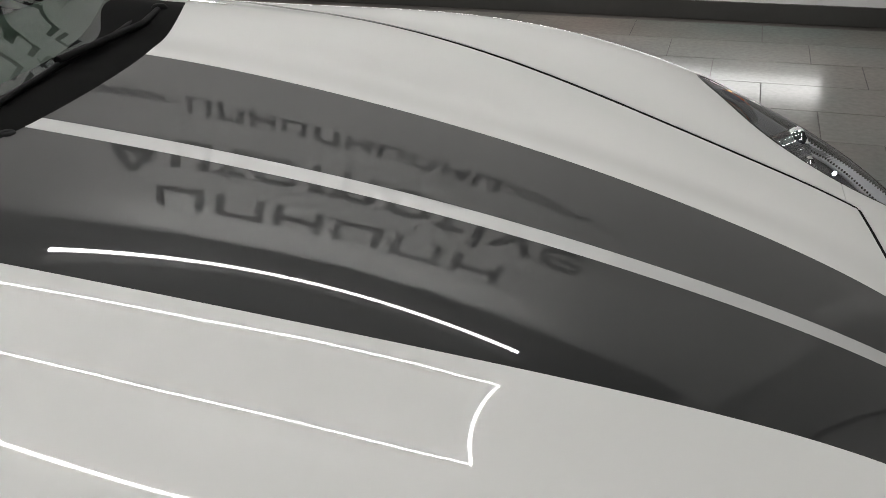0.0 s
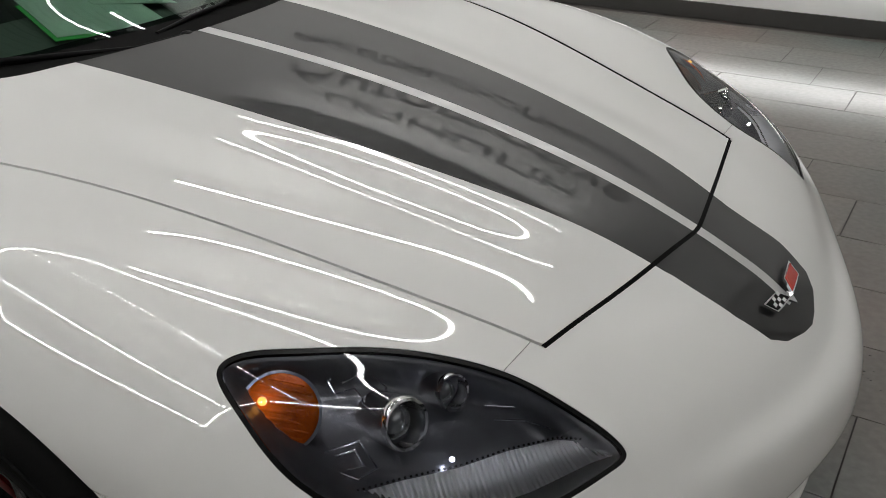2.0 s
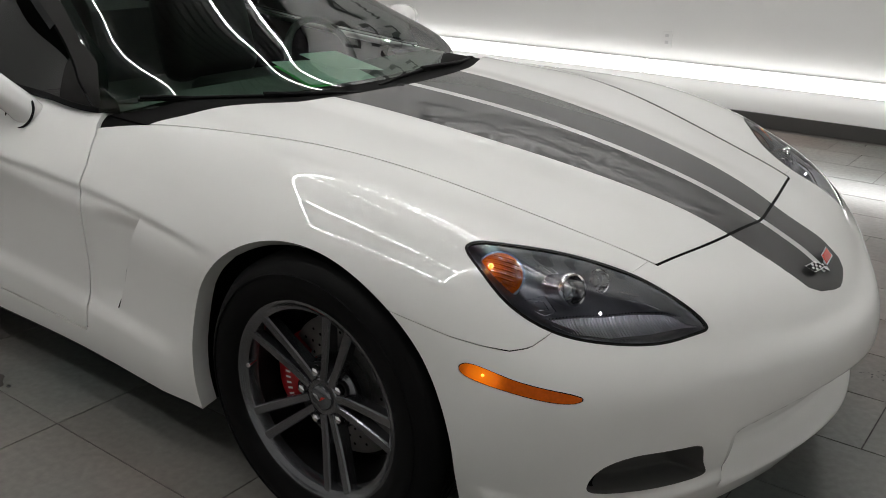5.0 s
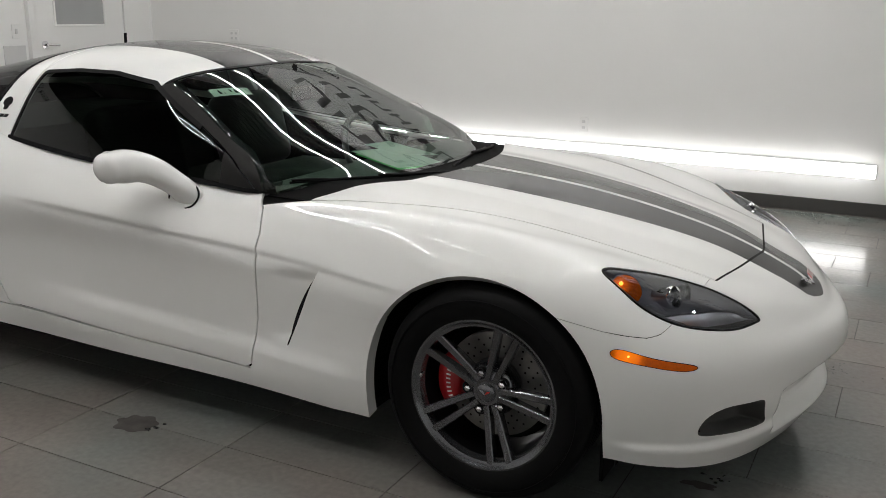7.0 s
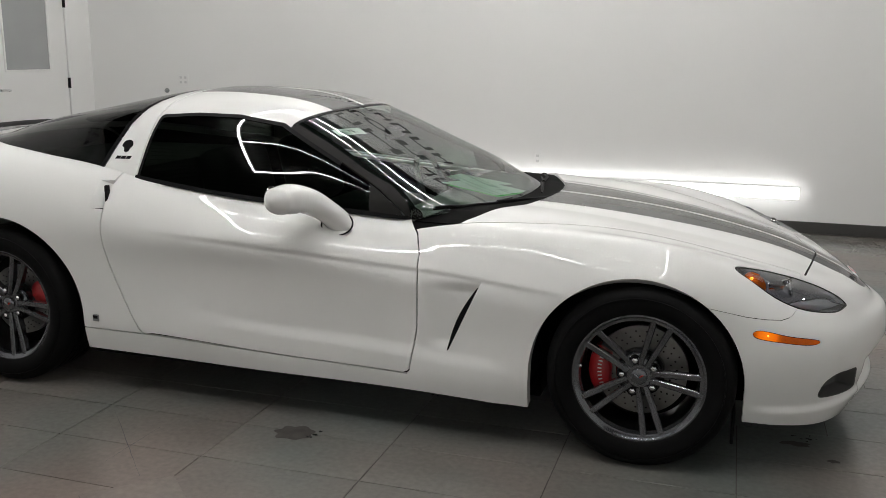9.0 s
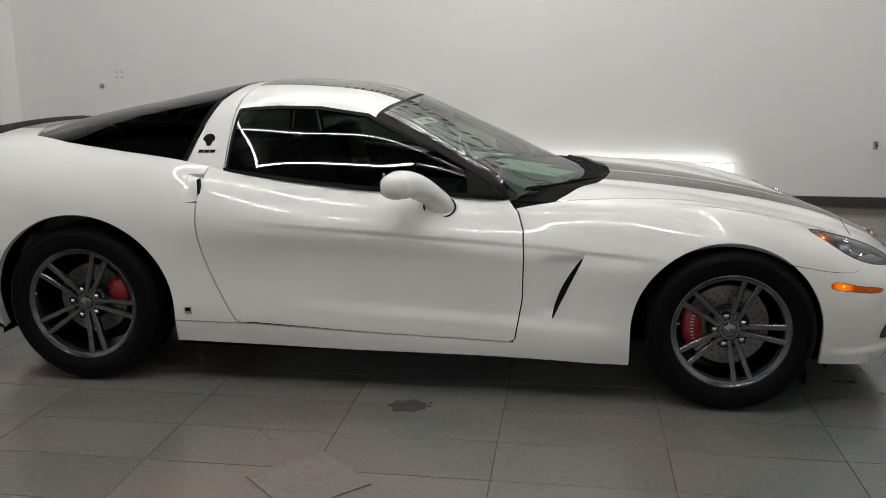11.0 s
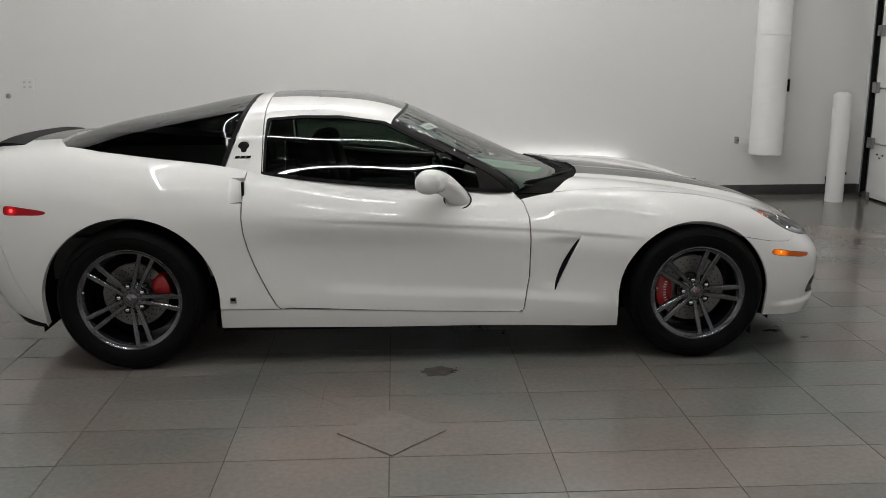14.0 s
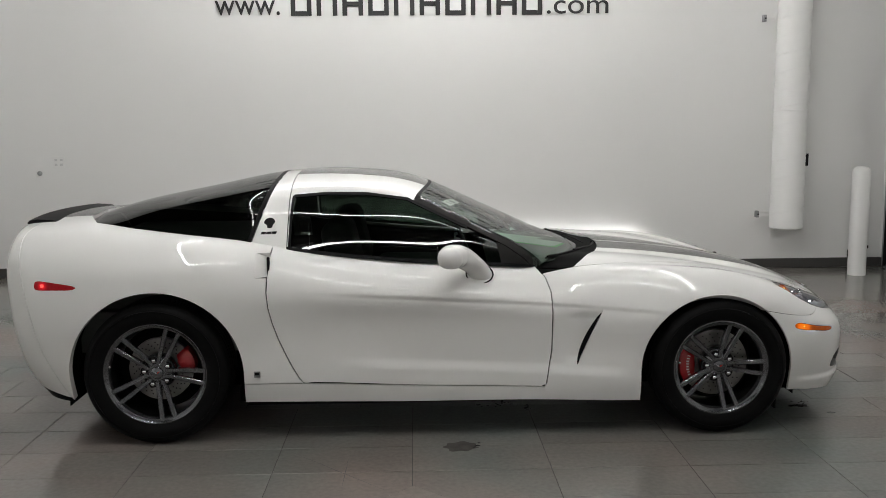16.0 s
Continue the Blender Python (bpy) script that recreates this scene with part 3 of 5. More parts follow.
# roll-up door on the east wall
roll = thing("roll_up_door", "white sectional roll-up door in a steel track", "door", (X1, 3.425, 0))
for k in range(7):
    z = .02 + k * .53
    part("door_panel", box(-.09, -.04, -3.2, .18, z, z + .52, .006), WHITE, roll)
part("track", box(-.13, -.09, .205, .225, .05, 3.9, .003), BLACK, roll)
part("track_lip", box(-.13, -.118, .226, .25, .05, 3.9, .003), STEEL, roll)
part("track_back", box(-.10, -.075, .226, .262, .05, 3.9, .003), BLACK, roll)
part("track_flange", box(-.06, -.02, .264, .335, .0, 3.9, .003), STEEL, roll)
for k in range(14):
    hz = .14 + k * .265
    part("flange_bolt", box(-.075, -.061, .29, .31, hz - .01, hz + .01, .003), BLACK, roll)
for k in range(7):
    hz = .02 + k * .53
    hinge = part("roller_hinge", box(-.125, -.09, .10, .19, hz - .05, hz + .05, .006), STEEL, roll)
    part("roller", tube([(-.115, .18, hz), (-.115, .235, hz)], .012, 10), BLACK, hinge)
for k in range(3):
    part("label_bar", box(-.0925, -.0905, .02 - .05 * k, .05 - .05 * k, .44 - .03 * (k % 2), .455 - .03 * (k % 2)), BLACK, roll)
part("bottom_seal", box(-.09, -.04, -3.2, .18, 0, .019), BLACK, roll)

# door on the west wall
dr = thing("door_1", "white hinged door with a frosted glass pane", "door", (X0, 3.045, 0), kind="structure")
for nm, a, b, z0, z1 in (("frame_jamb", .512, .575, 0, 2.14), ("frame_jamb", -.575, -.512, 0, 2.14), ("frame_head", -.512, .512, 2.08, 2.14)):
    part(nm, box(.0, .05, a, b, z0, z1, .004), WHITE, dr)
part("leaf", box(.002, .036, -.506, .506, .01, 2.075, .003), WHITE, dr)
part("glass_pane", box(.030, .038, -.285, .265, 1.235, 1.93, .002), DOORGLASS, dr)
for a, b, z0, z1 in ((-.305, -.285, 1.215, 1.95), (.265, .285, 1.215, 1.95), (-.285, .265, 1.215, 1.235), (-.285, .265, 1.93, 1.95)):
    part("glazing_bead", box(.034, .046, a, b, z0, z1, .003), WHITE, dr)
for z in (.25, 1.10, 1.86):
    part("hinge", box(.03, .056, .498, .520, z - .05, z + .05, .003), BLACK, dr)
hd = part("handle_rose", revolve([(.001, .036), (.034, .036), (.034, .048), (.012, .052), (.012, .09), (.001, .09)], 24, "x"), CHROME, dr, smooth_by=40)
hd.location = (0, -.425, 1.06)
lv = part("handle_lever", tube([(.085, 0, 0), (.085, .05, 0), (.083, .12, -.004)], .010), CHROME, dr, smooth_by=60)
lv.location = (0, -.425, 1.06)
kp = thing("wall_panel", "pale grey plastic panel on the wall beside the door", "panel", (X0, 2.34, .90))
part("plate", box(0, .012, -.12, .10, -.2, .16, .004), FIXTURE, kp)


def outlet(x, z, w, h, gangs):
    o = thing("wall_outlet", "white electrical outlet plate on the wall", "outlet", (x, Y1, z), group="outlets")
    part("plate", box(-w / 2, w / 2, -.007, 0, -h / 2, h / 2, .003), WHITE, o)
    for g in range(gangs):
        gx = (g - (gangs - 1) / 2) * w * .45
        for s in (-1, 1):
            part("socket", box(gx - .013, gx + .013, -.0095, -.0065, s * h * .2 - .011, s * h * .2 + .011, .002), FIXTURE, o)
    return o


outlet(-3.59, 1.136, .115, .115, 2)
outlet(-.035, .515, .075, .115, 1)
knob = thing("door_stop", "small round metal door stop on the wall", "door stop", (-3.78, Y1, 1.03))
part("plate", revolve([(.001, 0), (.024, 0), (.024, -.010), (.016, -.026), (.001, -.030)], 20, "y"), STEEL, knob, smooth_by=50)
sw = thing("light_switch", "white switch plate beside the door", "switch", (X0, 2.36, 1.18))
part("plate", box(0, .007, -.04, .04, -.06, .06, .003), WHITE, sw)
part("toggle", box(.006, .014, -.012, .012, -.022, .022, .003), FIXTURE, sw)

# -- car --
car = thing("car", "white low sports coupe with dark grey bonnet stripes", "car")


def panel(name, mesh, mat, parent=car, label="", thick=.014, normals=True, flip=False):
    """A body panel from a cut piece of the form, its edges folded inwards."""
    data, tris = mesh
    pts, nor = data[:, :3], data[:, 3:6] / (np.linalg.norm(data[:, 3:6], axis=1, keepdims=True) + 1e-12)
    e = np.concatenate([tris[:, [0, 1]], tris[:, [1, 2]], tris[:, [2, 0]]])
    key = np.sort(e, 1)
    _, first, count = np.unique(key, axis=0, return_index=True, return_counts=True)
    rim = e[first[count == 1]]
    n = len(pts)
    if thick:
        a, b = rim[:, 0], rim[:, 1]
        out = np.cross(pts[b] - pts[a], nor[a])
        out /= np.linalg.norm(out, axis=1, keepdims=True) + 1e-12
        k = np.arange(len(rim))
        extra = np.concatenate([pts[a], pts[b], pts[b] - nor[b] * thick, pts[a] - nor[a] * thick])
        extra_n = np.concatenate([out] * 4)
        m = len(rim)
        i0, i1, i2, i3 = n + k, n + m + k, n + 2 * m + k, n + 3 * m + k
        tris = np.concatenate([tris, np.stack([i0, i3, i2], 1), np.stack([i0, i2, i1], 1)])
        pts, nor = np.concatenate([pts, extra]), np.concatenate([nor, extra_n])
    me = bpy.data.meshes.new(name)
    me.from_pydata(pts.tolist(), [], tris.tolist())
    me.polygons.foreach_set("use_smooth", [True] * len(me.polygons))
    if normals:
        me.normals_split_custom_set_from_vertices(nor.tolist())
    me.materials.append(mat)
    ob = new(name, me)
    ob.parent = parent
    return tagged(ob, label) if label else ob


def shifted(mesh, by):
    d = mesh[0].copy()
    d[:, :3] += d[:, 3:6] * by
    return d, mesh[1]


BODY = mirrored(form(BODY_X, BODY_Y, BODY_Z, 600, 220, pressings))
CAB = mirrored(cabin(260, 70), True)
G = .0027   # half of a panel gap

ax = lambda p: np.abs(p[:, 1])
near, far = (lambda p: p[:, 1]), (lambda p: -p[:, 1])
opp = lambda f, g=0.0: (lambda p: -f(p) + g)
grow = lambda f, g: (lambda p: f(p) + g)


def arch(cx, cz, r):
    """Below 0 inside the wheel opening."""
    return lambda p: np.where(p[:, 2] > cz, np.hypot(p[:, 0] - cx, p[:, 2] - cz), np.abs(p[:, 0] - cx)) - r + np.where(ax(p) > .55, 0, 9)


ARCH_F, ARCH_R = arch(1.325, .312, .368), arch(-1.335, .325, .408)
hood_front = lambda p: p[:, 0] - (1.954 - .165 * np.sqrt(ax(p) ** 2 + .0006))
hood_side = lambda p: ax(p) - (.43 + (1.885 - p[:, 0]) * .255)
cowl_line = lambda p: (.888 - .43 * ax(p) ** 2) - p[:, 0]
seam_x, seam_z = curve("1.40 1.59 1.68 1.74 1.79 1.82 1.84 1.88"), curve(".63 .592 .574 .567 .564 .572 .592 .66")
wing_seam = lambda p: np.minimum(1.872 - p[:, 0], p[:, 2] - np.interp(p[:, 0], seam_x, seam_z))
DOOR = outline("-.60 .288 -.645 .283 -.668 .305 -.700 .362 -.733 .43 -.763 .50 -.788 .575 -.804 .645 -.811 .72 -.808 .80 -.80 .88 -.78 .99 -.4 1.1 .3 1.1 .40 .90 .455 .815 .505 .765 .528 .70 .533 .60 .530 .42 .503 .258 .48 .247 0 .262", sharp=True)
door_in = lambda p: np.maximum(inside_of(DOOR, p[:, [0, 2]]), .62 - ax(p))
rocker_top = lambda p: p[:, 2] - np.interp(p[:, 0], [-.95, -.6, 0, .5], [.288, .283, .262, .246])
cab_k = np.array([CAB_X, CAB_BASE_Y]).T[::-1]
TUB = np.concatenate([cab_k * (1, 1), (cab_k * (1, -1))[::-1][1:-1]])
tub_in = lambda p: np.where(p[:, 2] > .6, inside_of(TUB, p[:, :2]) + .012, 1)

LO, LA, LB = np.array((1.83, .66, .64)), np.array((.8506, -.4773, -.2205)), np.array((-.1678, -.6439, .7464))
LN = np.array((.498, .598, .628))
LAMP = outline("-.229 .018 -.212 .042 -.155 .061 -.06 .084 .035 .092 .115 .085 .185 .062 .262 .024 .268 .010 .245 -.012 .18 -.058 .10 -.092 .02 -.110 -.05 -.108 -.13 -.078 -.195 -.024")


def lamp_uv(p):
    q = np.stack([p[:, 0], ax(p), p[:, 2]], 1) - LO
    return np.stack([q @ LA, q @ LB], 1)


lamp_in = lambda p: np.where(p[:, 0] > 1.5, inside_of(LAMP, lamp_uv(p)), 1)
MARK = outline("1.703 .520 1.716 .531 1.80 .518 1.89 .503 1.922 .491 1.915 .483 1.82 .489 1.73 .501 1.707 .510")
mark_in = lambda p: np.where((p[:, 0] > 1.6) & (ax(p) > .6), inside_of(MARK, p[:, [0, 2]]), 1)
RMARK = outline("-1.880 .778 -1.872 .789 -1.78 .781 -1.70 .768 -1.684 .760 -1.70 .751 -1.79 .748 -1.872 .750 -1.881 .758")
rmark_in = lambda p: np.where((p[:, 0] < -1.6) & (ax(p) > .6), inside_of(RMARK, p[:, [0, 2]]), 1)
FOG = outline("1.931 .290 1.937 .320 1.961 .349 1.996 .361 2.03 .357 2.062 .350 2.070 .342 2.071 .30 2.071 .268 2.062 .263 2.0 .273 1.945 .282")
fog_in = lambda p: np.where((p[:, 0] > 1.88) & (ax(p) > .5), inside_of(FOG, p[:, [0, 2]]), 1)
tail_seam = lambda p: p[:, 0] - np.interp(p[:, 2], [.2, .45, .6, .98, 1.1], [-1.74, -1.86, -1.90, -1.985, -2.0])
half_width = lambda x: np.where(x > 1.955, np.interp(x, [1.955, 2.06, 2.11, 2.13, 2.145, 2.152], [.143, .137, .120, .090, .035, -.02]), spline([-2.2, 0, .9, 1.28, 1.5, 1.82, 1.97], [.30, .30, .288, .254, .224, .167, .142], x))
stripe_in = lambda p: np.where(p[:, 2] > .5, ax(p) - half_width(p[:, 0]), 1)
silver_in = lambda p: np.maximum(np.where(p[:, 2] > .5, ax(p) - (.012 + .004 * np.clip((2.05 - p[:, 0]) / 1.1, 0, 1)), 1), p[:, 0] - 2.112)

COVE = outline(".548 .345 .651 .345 .7765 .622 .548 .622", sharp=True)
cove_in = lambda p: np.maximum(inside_of(COVE, p[:, [0, 2]]), .6 - ax(p))
cove_depth = lambda p: .021 * smooth(.55, .70, p[:, 0]) * smooth(.345, .395, p[:, 2]) * (1 - smooth(.570, .622, p[:, 2]))
GRIP = outline("-.868 .790 -.79 .790 -.79 .898 -.866 .898", sharp=True)
grip_in = lambda p: np.maximum(inside_of(GRIP, p[:, [0, 2]]), .6 - ax(p))
grip_depth = lambda p: .0006 + .033 * smooth(-.868, -.815, p[:, 0])


def pressed(mesh, depth):
    """Pushes a cut piece into the side by depth, with fresh normals."""
    d = mesh[0].copy()
    old = d[:, 3:6].copy()
    d[:, 1] -= np.sign(d[:, 1]) * depth(d[:, :3])
    pts, tris = d[:, :3], mesh[1]
    face = np.cross(pts[tris[:, 1]] - pts[tris[:, 0]], pts[tris[:, 2]] - pts[tris[:, 0]])
    n = np.zeros_like(pts)
    for k in range(3):
        np.add.at(n, tris[:, k], face)
    n /= np.linalg.norm(n, axis=1, keepdims=True) + 1e-12
    still = (depth(mesh[0][:, :3]) < 1e-5)[:, None]
    d[:, 3:6] = np.where(still, old, n)
    return d, tris


no_arch = (opp(ARCH_F), opp(ARCH_R))
base = cut(BODY, *no_arch, opp(tub_in), opp(fog_in), opp(mark_in), opp(rmark_in), opp(lamp_in, .0))


def striped(name, mesh, label=""):
    """A painted panel with the grey stripe and its silver middle line laid into the paint."""
    ob = panel(name, cut(mesh, opp(stripe_in)), PAINT, label=label)
    panel("stripe", cut(mesh, stripe_in, opp(silver_in)), STRIPE, ob, "dark grey stripe", thick=0)
    panel("stripe_line", cut(mesh, silver_in), SILVER, ob, "thin silver line", thick=0)
    return ob


wide_gap = lambda p: np.where((p[:, 1] > 0) | (hood_front(p) > hood_side(p)), np.where(hood_side(p) > hood_front(p), .006, .0034), G)
hood_edge = lambda p: np.maximum(hood_front(p), hood_side(p))
hood = striped("hood", cut(base, lambda p: hood_edge(p) + wide_gap(p), grow(cowl_line, G)), "white bonnet with a dark grey stripe")
# black strips added in the bonnet gaps; their colour stands in for shade
for piece in (lambda p: np.maximum(np.abs(hood_front(p)) - .0044, hood_side(p)), lambda p: np.maximum.reduce([np.abs(hood_side(p)) - .007, hood_front(p), .2 - p[:, 1]])):
    panel("hood_gap_shade", shifted(cut(base, piece, grow(cowl_line, G)), -.0012), LINER, hood, "black strip in the bonnet gap in place of shade", thick=0)
bumper_mesh = cut(base, lambda p: 1.5 - p[:, 0], grow(wing_seam, .001), lambda p: -hood_edge(p) + wide_gap(p))
striped("front_bumper", bumper_mesh, "white front bumper skin")
for side in (near, far):
    wing = cut(base, side, lambda p: .45 - p[:, 0], opp(door_in, G), lambda p: -hood_side(p) + np.where(p[:, 1] > 0, .006, G), lambda p: np.where(p[:, 0] > 1.5, -wing_seam(p) + .001, -1),
               lambda p: np.where((p[:, 0] < .503) & (p[:, 2] < .3), .503 - p[:, 0] + G, -1))
    wing_ob = panel("front_wing", cut(wing, opp(cove_in)), PAINT, thick=.045)
    panel("vent_hollow", pressed(cut(wing, cove_in), cove_depth), PAINT, wing_ob, thick=0)
    panel("vent_slot", pressed(cut(wing, cove_in, lambda p: vent_edge(p[:, 2]) - .021 * (1 - ((p[:, 2] - .474) / .124) ** 2) - .004 - p[:, 0], lambda p: np.abs(p[:, 2] - .474) - .122), lambda p: cove_depth(p) - .002), BLACK, wing_ob, thick=0)
    dm = cut(BODY, side, grow(door_in, G), grow(opp(rocker_top), G), opp(tub_in))
    panel("door", dm, PAINT)
    panel("rocker_panel", cut(base, side, grow(rocker_top, G), lambda p: p[:, 0] - .503 + G, lambda p: -1.0 - p[:, 0]), PAINT)
    rear = cut(base, side, lambda p: p[:, 0] + .3, opp(door_in, G), lambda p: np.where(p[:, 0] > -1.0, -rocker_top(p) + G, -1), opp(tail_seam, .0015))
    rear_ob = panel("rear_wing", cut(rear, opp(grip_in)), PAINT, thick=.034)
    panel("grip_hollow", pressed(cut(rear, grip_in), grip_depth), PAINT, rear_ob, thick=0)
valance = lambda p: p[:, 2] - np.interp(p[:, 0], [-2.08, -2.0, -1.76], [.34, .30, .225])
panel("rear_bumper", cut(base, grow(tail_seam, .0015), opp(valance)), PAINT)
panel("tail_valance", shifted(cut(base, grow(tail_seam, .0015), valance), -.004), BLACK, label="black valance under the tail")
panel("inner_body", cut(shifted(BODY, -.016), opp(arch(1.325, .312, .385)), opp(arch(-1.335, .325, .425)), opp(tub_in), opp(fog_in), opp(lamp_in), opp(cove_in), lambda p: -np.maximum.reduce([np.abs(p[:, 0] + .85) - .06, np.abs(p[:, 2] - .84) - .07, .6 - ax(p)])), LINER, thick=0)

# cabin
WINDOW = outline("-.722 .925 -.72 1.05 -.716 1.152 -.55 1.163 -.36 1.160 -.15 1.132 .146 .994 .329 .905 .41 .85 .455 .80 .0 .78 -.4 .80 -.72 .84", sharp=True)
side_zone = lambda p: np.maximum(inside_of(WINDOW, p[:, [0, 2]]), .45 - ax(p))
rail_line = lambda p: np.interp(p[:, 0], CAB_X[::-1], CAB_RAIL_Y[::-1])
hoop_rear = lambda p: p[:, 0] - (-.905 + .10 * np.clip((p[:, 2] - .92) / .3, 0, 1))
hoop_front = lambda p: p[:, 0] + .728
screen_top = lambda p: p[:, 0] - (-.035 - .25 * ax(p) ** 2)
pillar_in = lambda p: ax(p) - (rail_line(p) + np.interp(p[:, 0], [-.15, .11, .364, .52], [-.046, -.026, .016, .11]))
roof_mesh = cut(CAB, opp(hoop_front, G), grow(screen_top, .004), opp(side_zone), lambda p: .9 - p[:, 2])
roof_hw = lambda p: ax(p) - (.29 + .02 * p[:, 0])
roof = panel("roof_panel", cut(roof_mesh, opp(roof_hw)), PAINT, label="white removable roof panel")
panel("stripe", cut(roof_mesh, roof_hw, lambda p: .013 - ax(p)), STRIPE, roof, "dark grey stripe", thick=0)
panel("stripe_line", cut(roof_mesh, lambda p: ax(p) - .013), SILVER, roof, "thin silver line", thick=0)
panel("rear_hoop", cut(CAB, grow(hoop_front, G), opp(hoop_rear, G)), PAINT, label="white roof hoop behind the doors")
panel("rear_window", cut(CAB, grow(hoop_rear, .002)), TINT_REAR, label="large dark tinted rear glass", thick=0)
for side in (near, far):
    panel("side_window", cut(CAB, side, grow(side_zone, .004), lambda p: p[:, 0] - .285 + (p[:, 2] - .9) * .2), TINT, label="dark tinted side glass", thick=0)
    panel("window_corner", cut(CAB, side, grow(side_zone, .004), lambda p: -(p[:, 0] - .285 + (p[:, 2] - .9) * .2)), TRIM, thick=0)
    panel("pillar", cut(CAB, side, opp(side_zone), opp(pillar_in), opp(screen_top)), TRIM, label="dark grey windscreen pillar")
panel("windscreen", cut(CAB, opp(screen_top, .002), pillar_in), GLASS, label="clear windscreen with mirrored lettering", thick=0)

# -- lamps and small body parts --
def lamp_place(u, v, d, side):
    """A place in the headlamp: along, across, and in from the lens plane."""
    q = LO + LA * u + LB * v + LN * d
    return Vector((q[0], side * q[1], q[2]))


def lens_depth(u, v):
    """How far the skin stands off the lamp plane at (u, v)."""
    uv, d = LAMP_GRID
    far2 = ((uv - (u, v)) ** 2).sum(1)
    k = np.argpartition(far2, 8)[:8]
    w = 1 / (far2[k] + 1e-6)
    return float((d[k] * w).sum() / w.sum())


skin = cut(BODY, far, lamp_in)
q_ = skin[0][:, :3] - LO
LAMP_GRID = (np.stack([q_ @ LA, q_ @ LB], 1), q_ @ LN)


def bowl(depth, inset, mesh):
    d = mesh[0].copy()
    edge = -inside_of(LAMP, lamp_uv(d[:, :3])) - inset
    push = depth * smooth(0, .05, edge)
    way = np.stack([np.full(len(d), LN[0]), np.sign(d[:, 1]) * LN[1], np.full(len(d), LN[2])], 1)
    d[:, :3] -= way * (push + .006)[:, None]
    pts, tris = tidy(d[:, :3], mesh[1])
    return pts, tris


def disc_at(center, normal, profile, steps=28):
    """A turned shape standing on center, facing along normal."""
    bm = revolve(profile, steps, "z")
    m = Matrix.Translation(center) @ Vector(normal).to_track_quat("Z", "Y").to_matrix().to_4x4()
    bmesh.ops.transform(bm, matrix=m, verts=bm.verts)
    return bm


signal = None
for s, side in ((-1, near), (1, far)):
    ring = cut(BODY, side, lamp_in, opp(grow(lamp_in, .0062)))
    lamp = panel("headlamp", shifted(ring, -.001), GLOSS_BLACK, label="dark headlamp with a clear lens", thick=.012)
    lens = cut(BODY, side, grow(lamp_in, .0062))
    panel("lens", shifted(lens, -.002), LENS, lamp, "clear glossy lens", thick=0)
    panel("housing", bowl(.052, .006, lens), HOUSING, lamp, "smoked grey housing", thick=0)
    n = Vector((LN[0], s * LN[1], LN[2]))
    ahead = Vector((.86, s * .25, .30)).normalized()
    for u, v, r, dp in ((-.013, .000, .032, .006), (.040, .049, .024, .010)):
        c = lamp_place(u, v, lens_depth(u, v) - dp - .022, s)
        part("projector_ring", disc_at(c - ahead * .03, ahead, [(r * .98, -.02), (r, .026), (r * 1.03, .030), (r * 1.03, .036), (r * .97, .041), (r * .86, .040), (r * .80, .030), (r * .74, .010)]), CHROME, lamp, "chrome projector ring", smooth_by=40)
        part("projector_glass", disc_at(c - ahead * .028, ahead, [(r * .74, .008), (r * .66, .018), (r * .45, .026), (r * .22, .029), (.001, .030)]), LAMPGLASS, lamp, "pale projector glass", smooth_by=60)
    # amber turn signal: a deep oval bowl with a fluted face
    c2 = lamp_place(-.172, -.006, lens_depth(-.158, -.03) - .018, s)
    signal = signal or lit_lens("amber signal lens", (.36, .065, .006), c2, .040, (1, .20, .010), .45)
    c = lamp_place(-.151, -.014, lens_depth(-.151, -.014) - .030, s)
    part("turn_signal", disc_at(c, n, [(.045, -.012), (.046, 0), (.040, .006), (.030, .010), (.015, .013), (.001, .014)], 40), signal, lamp, "amber turn signal", smooth_by=60)
    part("turn_rim", disc_at(c, n, [(.044, -.012), (.0475, -.010), (.0475, .002), (.044, .003)], 40), HOUSING, lamp, smooth_by=60)
    for k in range(9):
        v0 = -.034 + .0085 * k
        hw = math.sqrt(max(.040 ** 2 - v0 ** 2, 1e-5))
        pts_ = [lamp_place(-.151 + hw * q * .98, -.014 + v0, lens_depth(-.151, -.014) - .0285 + .013 * (1 - (v0 / .044) ** 2) * (1 - (hw * q / .044) ** 2), s) for q in (-1, -.5, 0, .5, 1)]
        part("signal_flute", tube(pts_, .0022, 6), signal, lamp, smooth_by=60)
    part("turn_bulb", disc_at(c2, n, [(.005, -.008), (.005, 0), (.003, .003), (.001, .004)], 16), AMBER_LIT, lamp, smooth_by=60)
    # fluted bright reflector along the lower edge
    band, rows_ = bmesh.new(), []
    for k in range(241):
        u0 = -.035 + .285 * k / 240
        hi = np.interp(u0, [-.048, .017, .08, .137, .2, .25], [-.093, -.063, -.038, -.009, .016, .022])
        lo = np.interp(u0, [-.035, .0, .072, .147, .221, .255], [-.094, -.100, -.085, -.049, -.004, .012])
        wave = .0022 * math.sin(2 * math.pi * k / 5)
        rows_.append([band.verts.new(lamp_place(u0 - .02 * t, lo + (hi - lo) * t, lens_depth(u0, lo + (hi - lo) * t) - .008 - .020 * t - .008 * math.sin(math.pi * t) + wave, s)) for t in (0, .25, .5, .75, 1)])
    for a, b in zip(rows_, rows_[1:]):
        for k in range(4):
            band.faces.new([a[k], a[k + 1], b[k + 1], b[k]])
    part("fluted_reflector", band, SATIN, lamp, "bright fluted reflector", smooth_by=70)
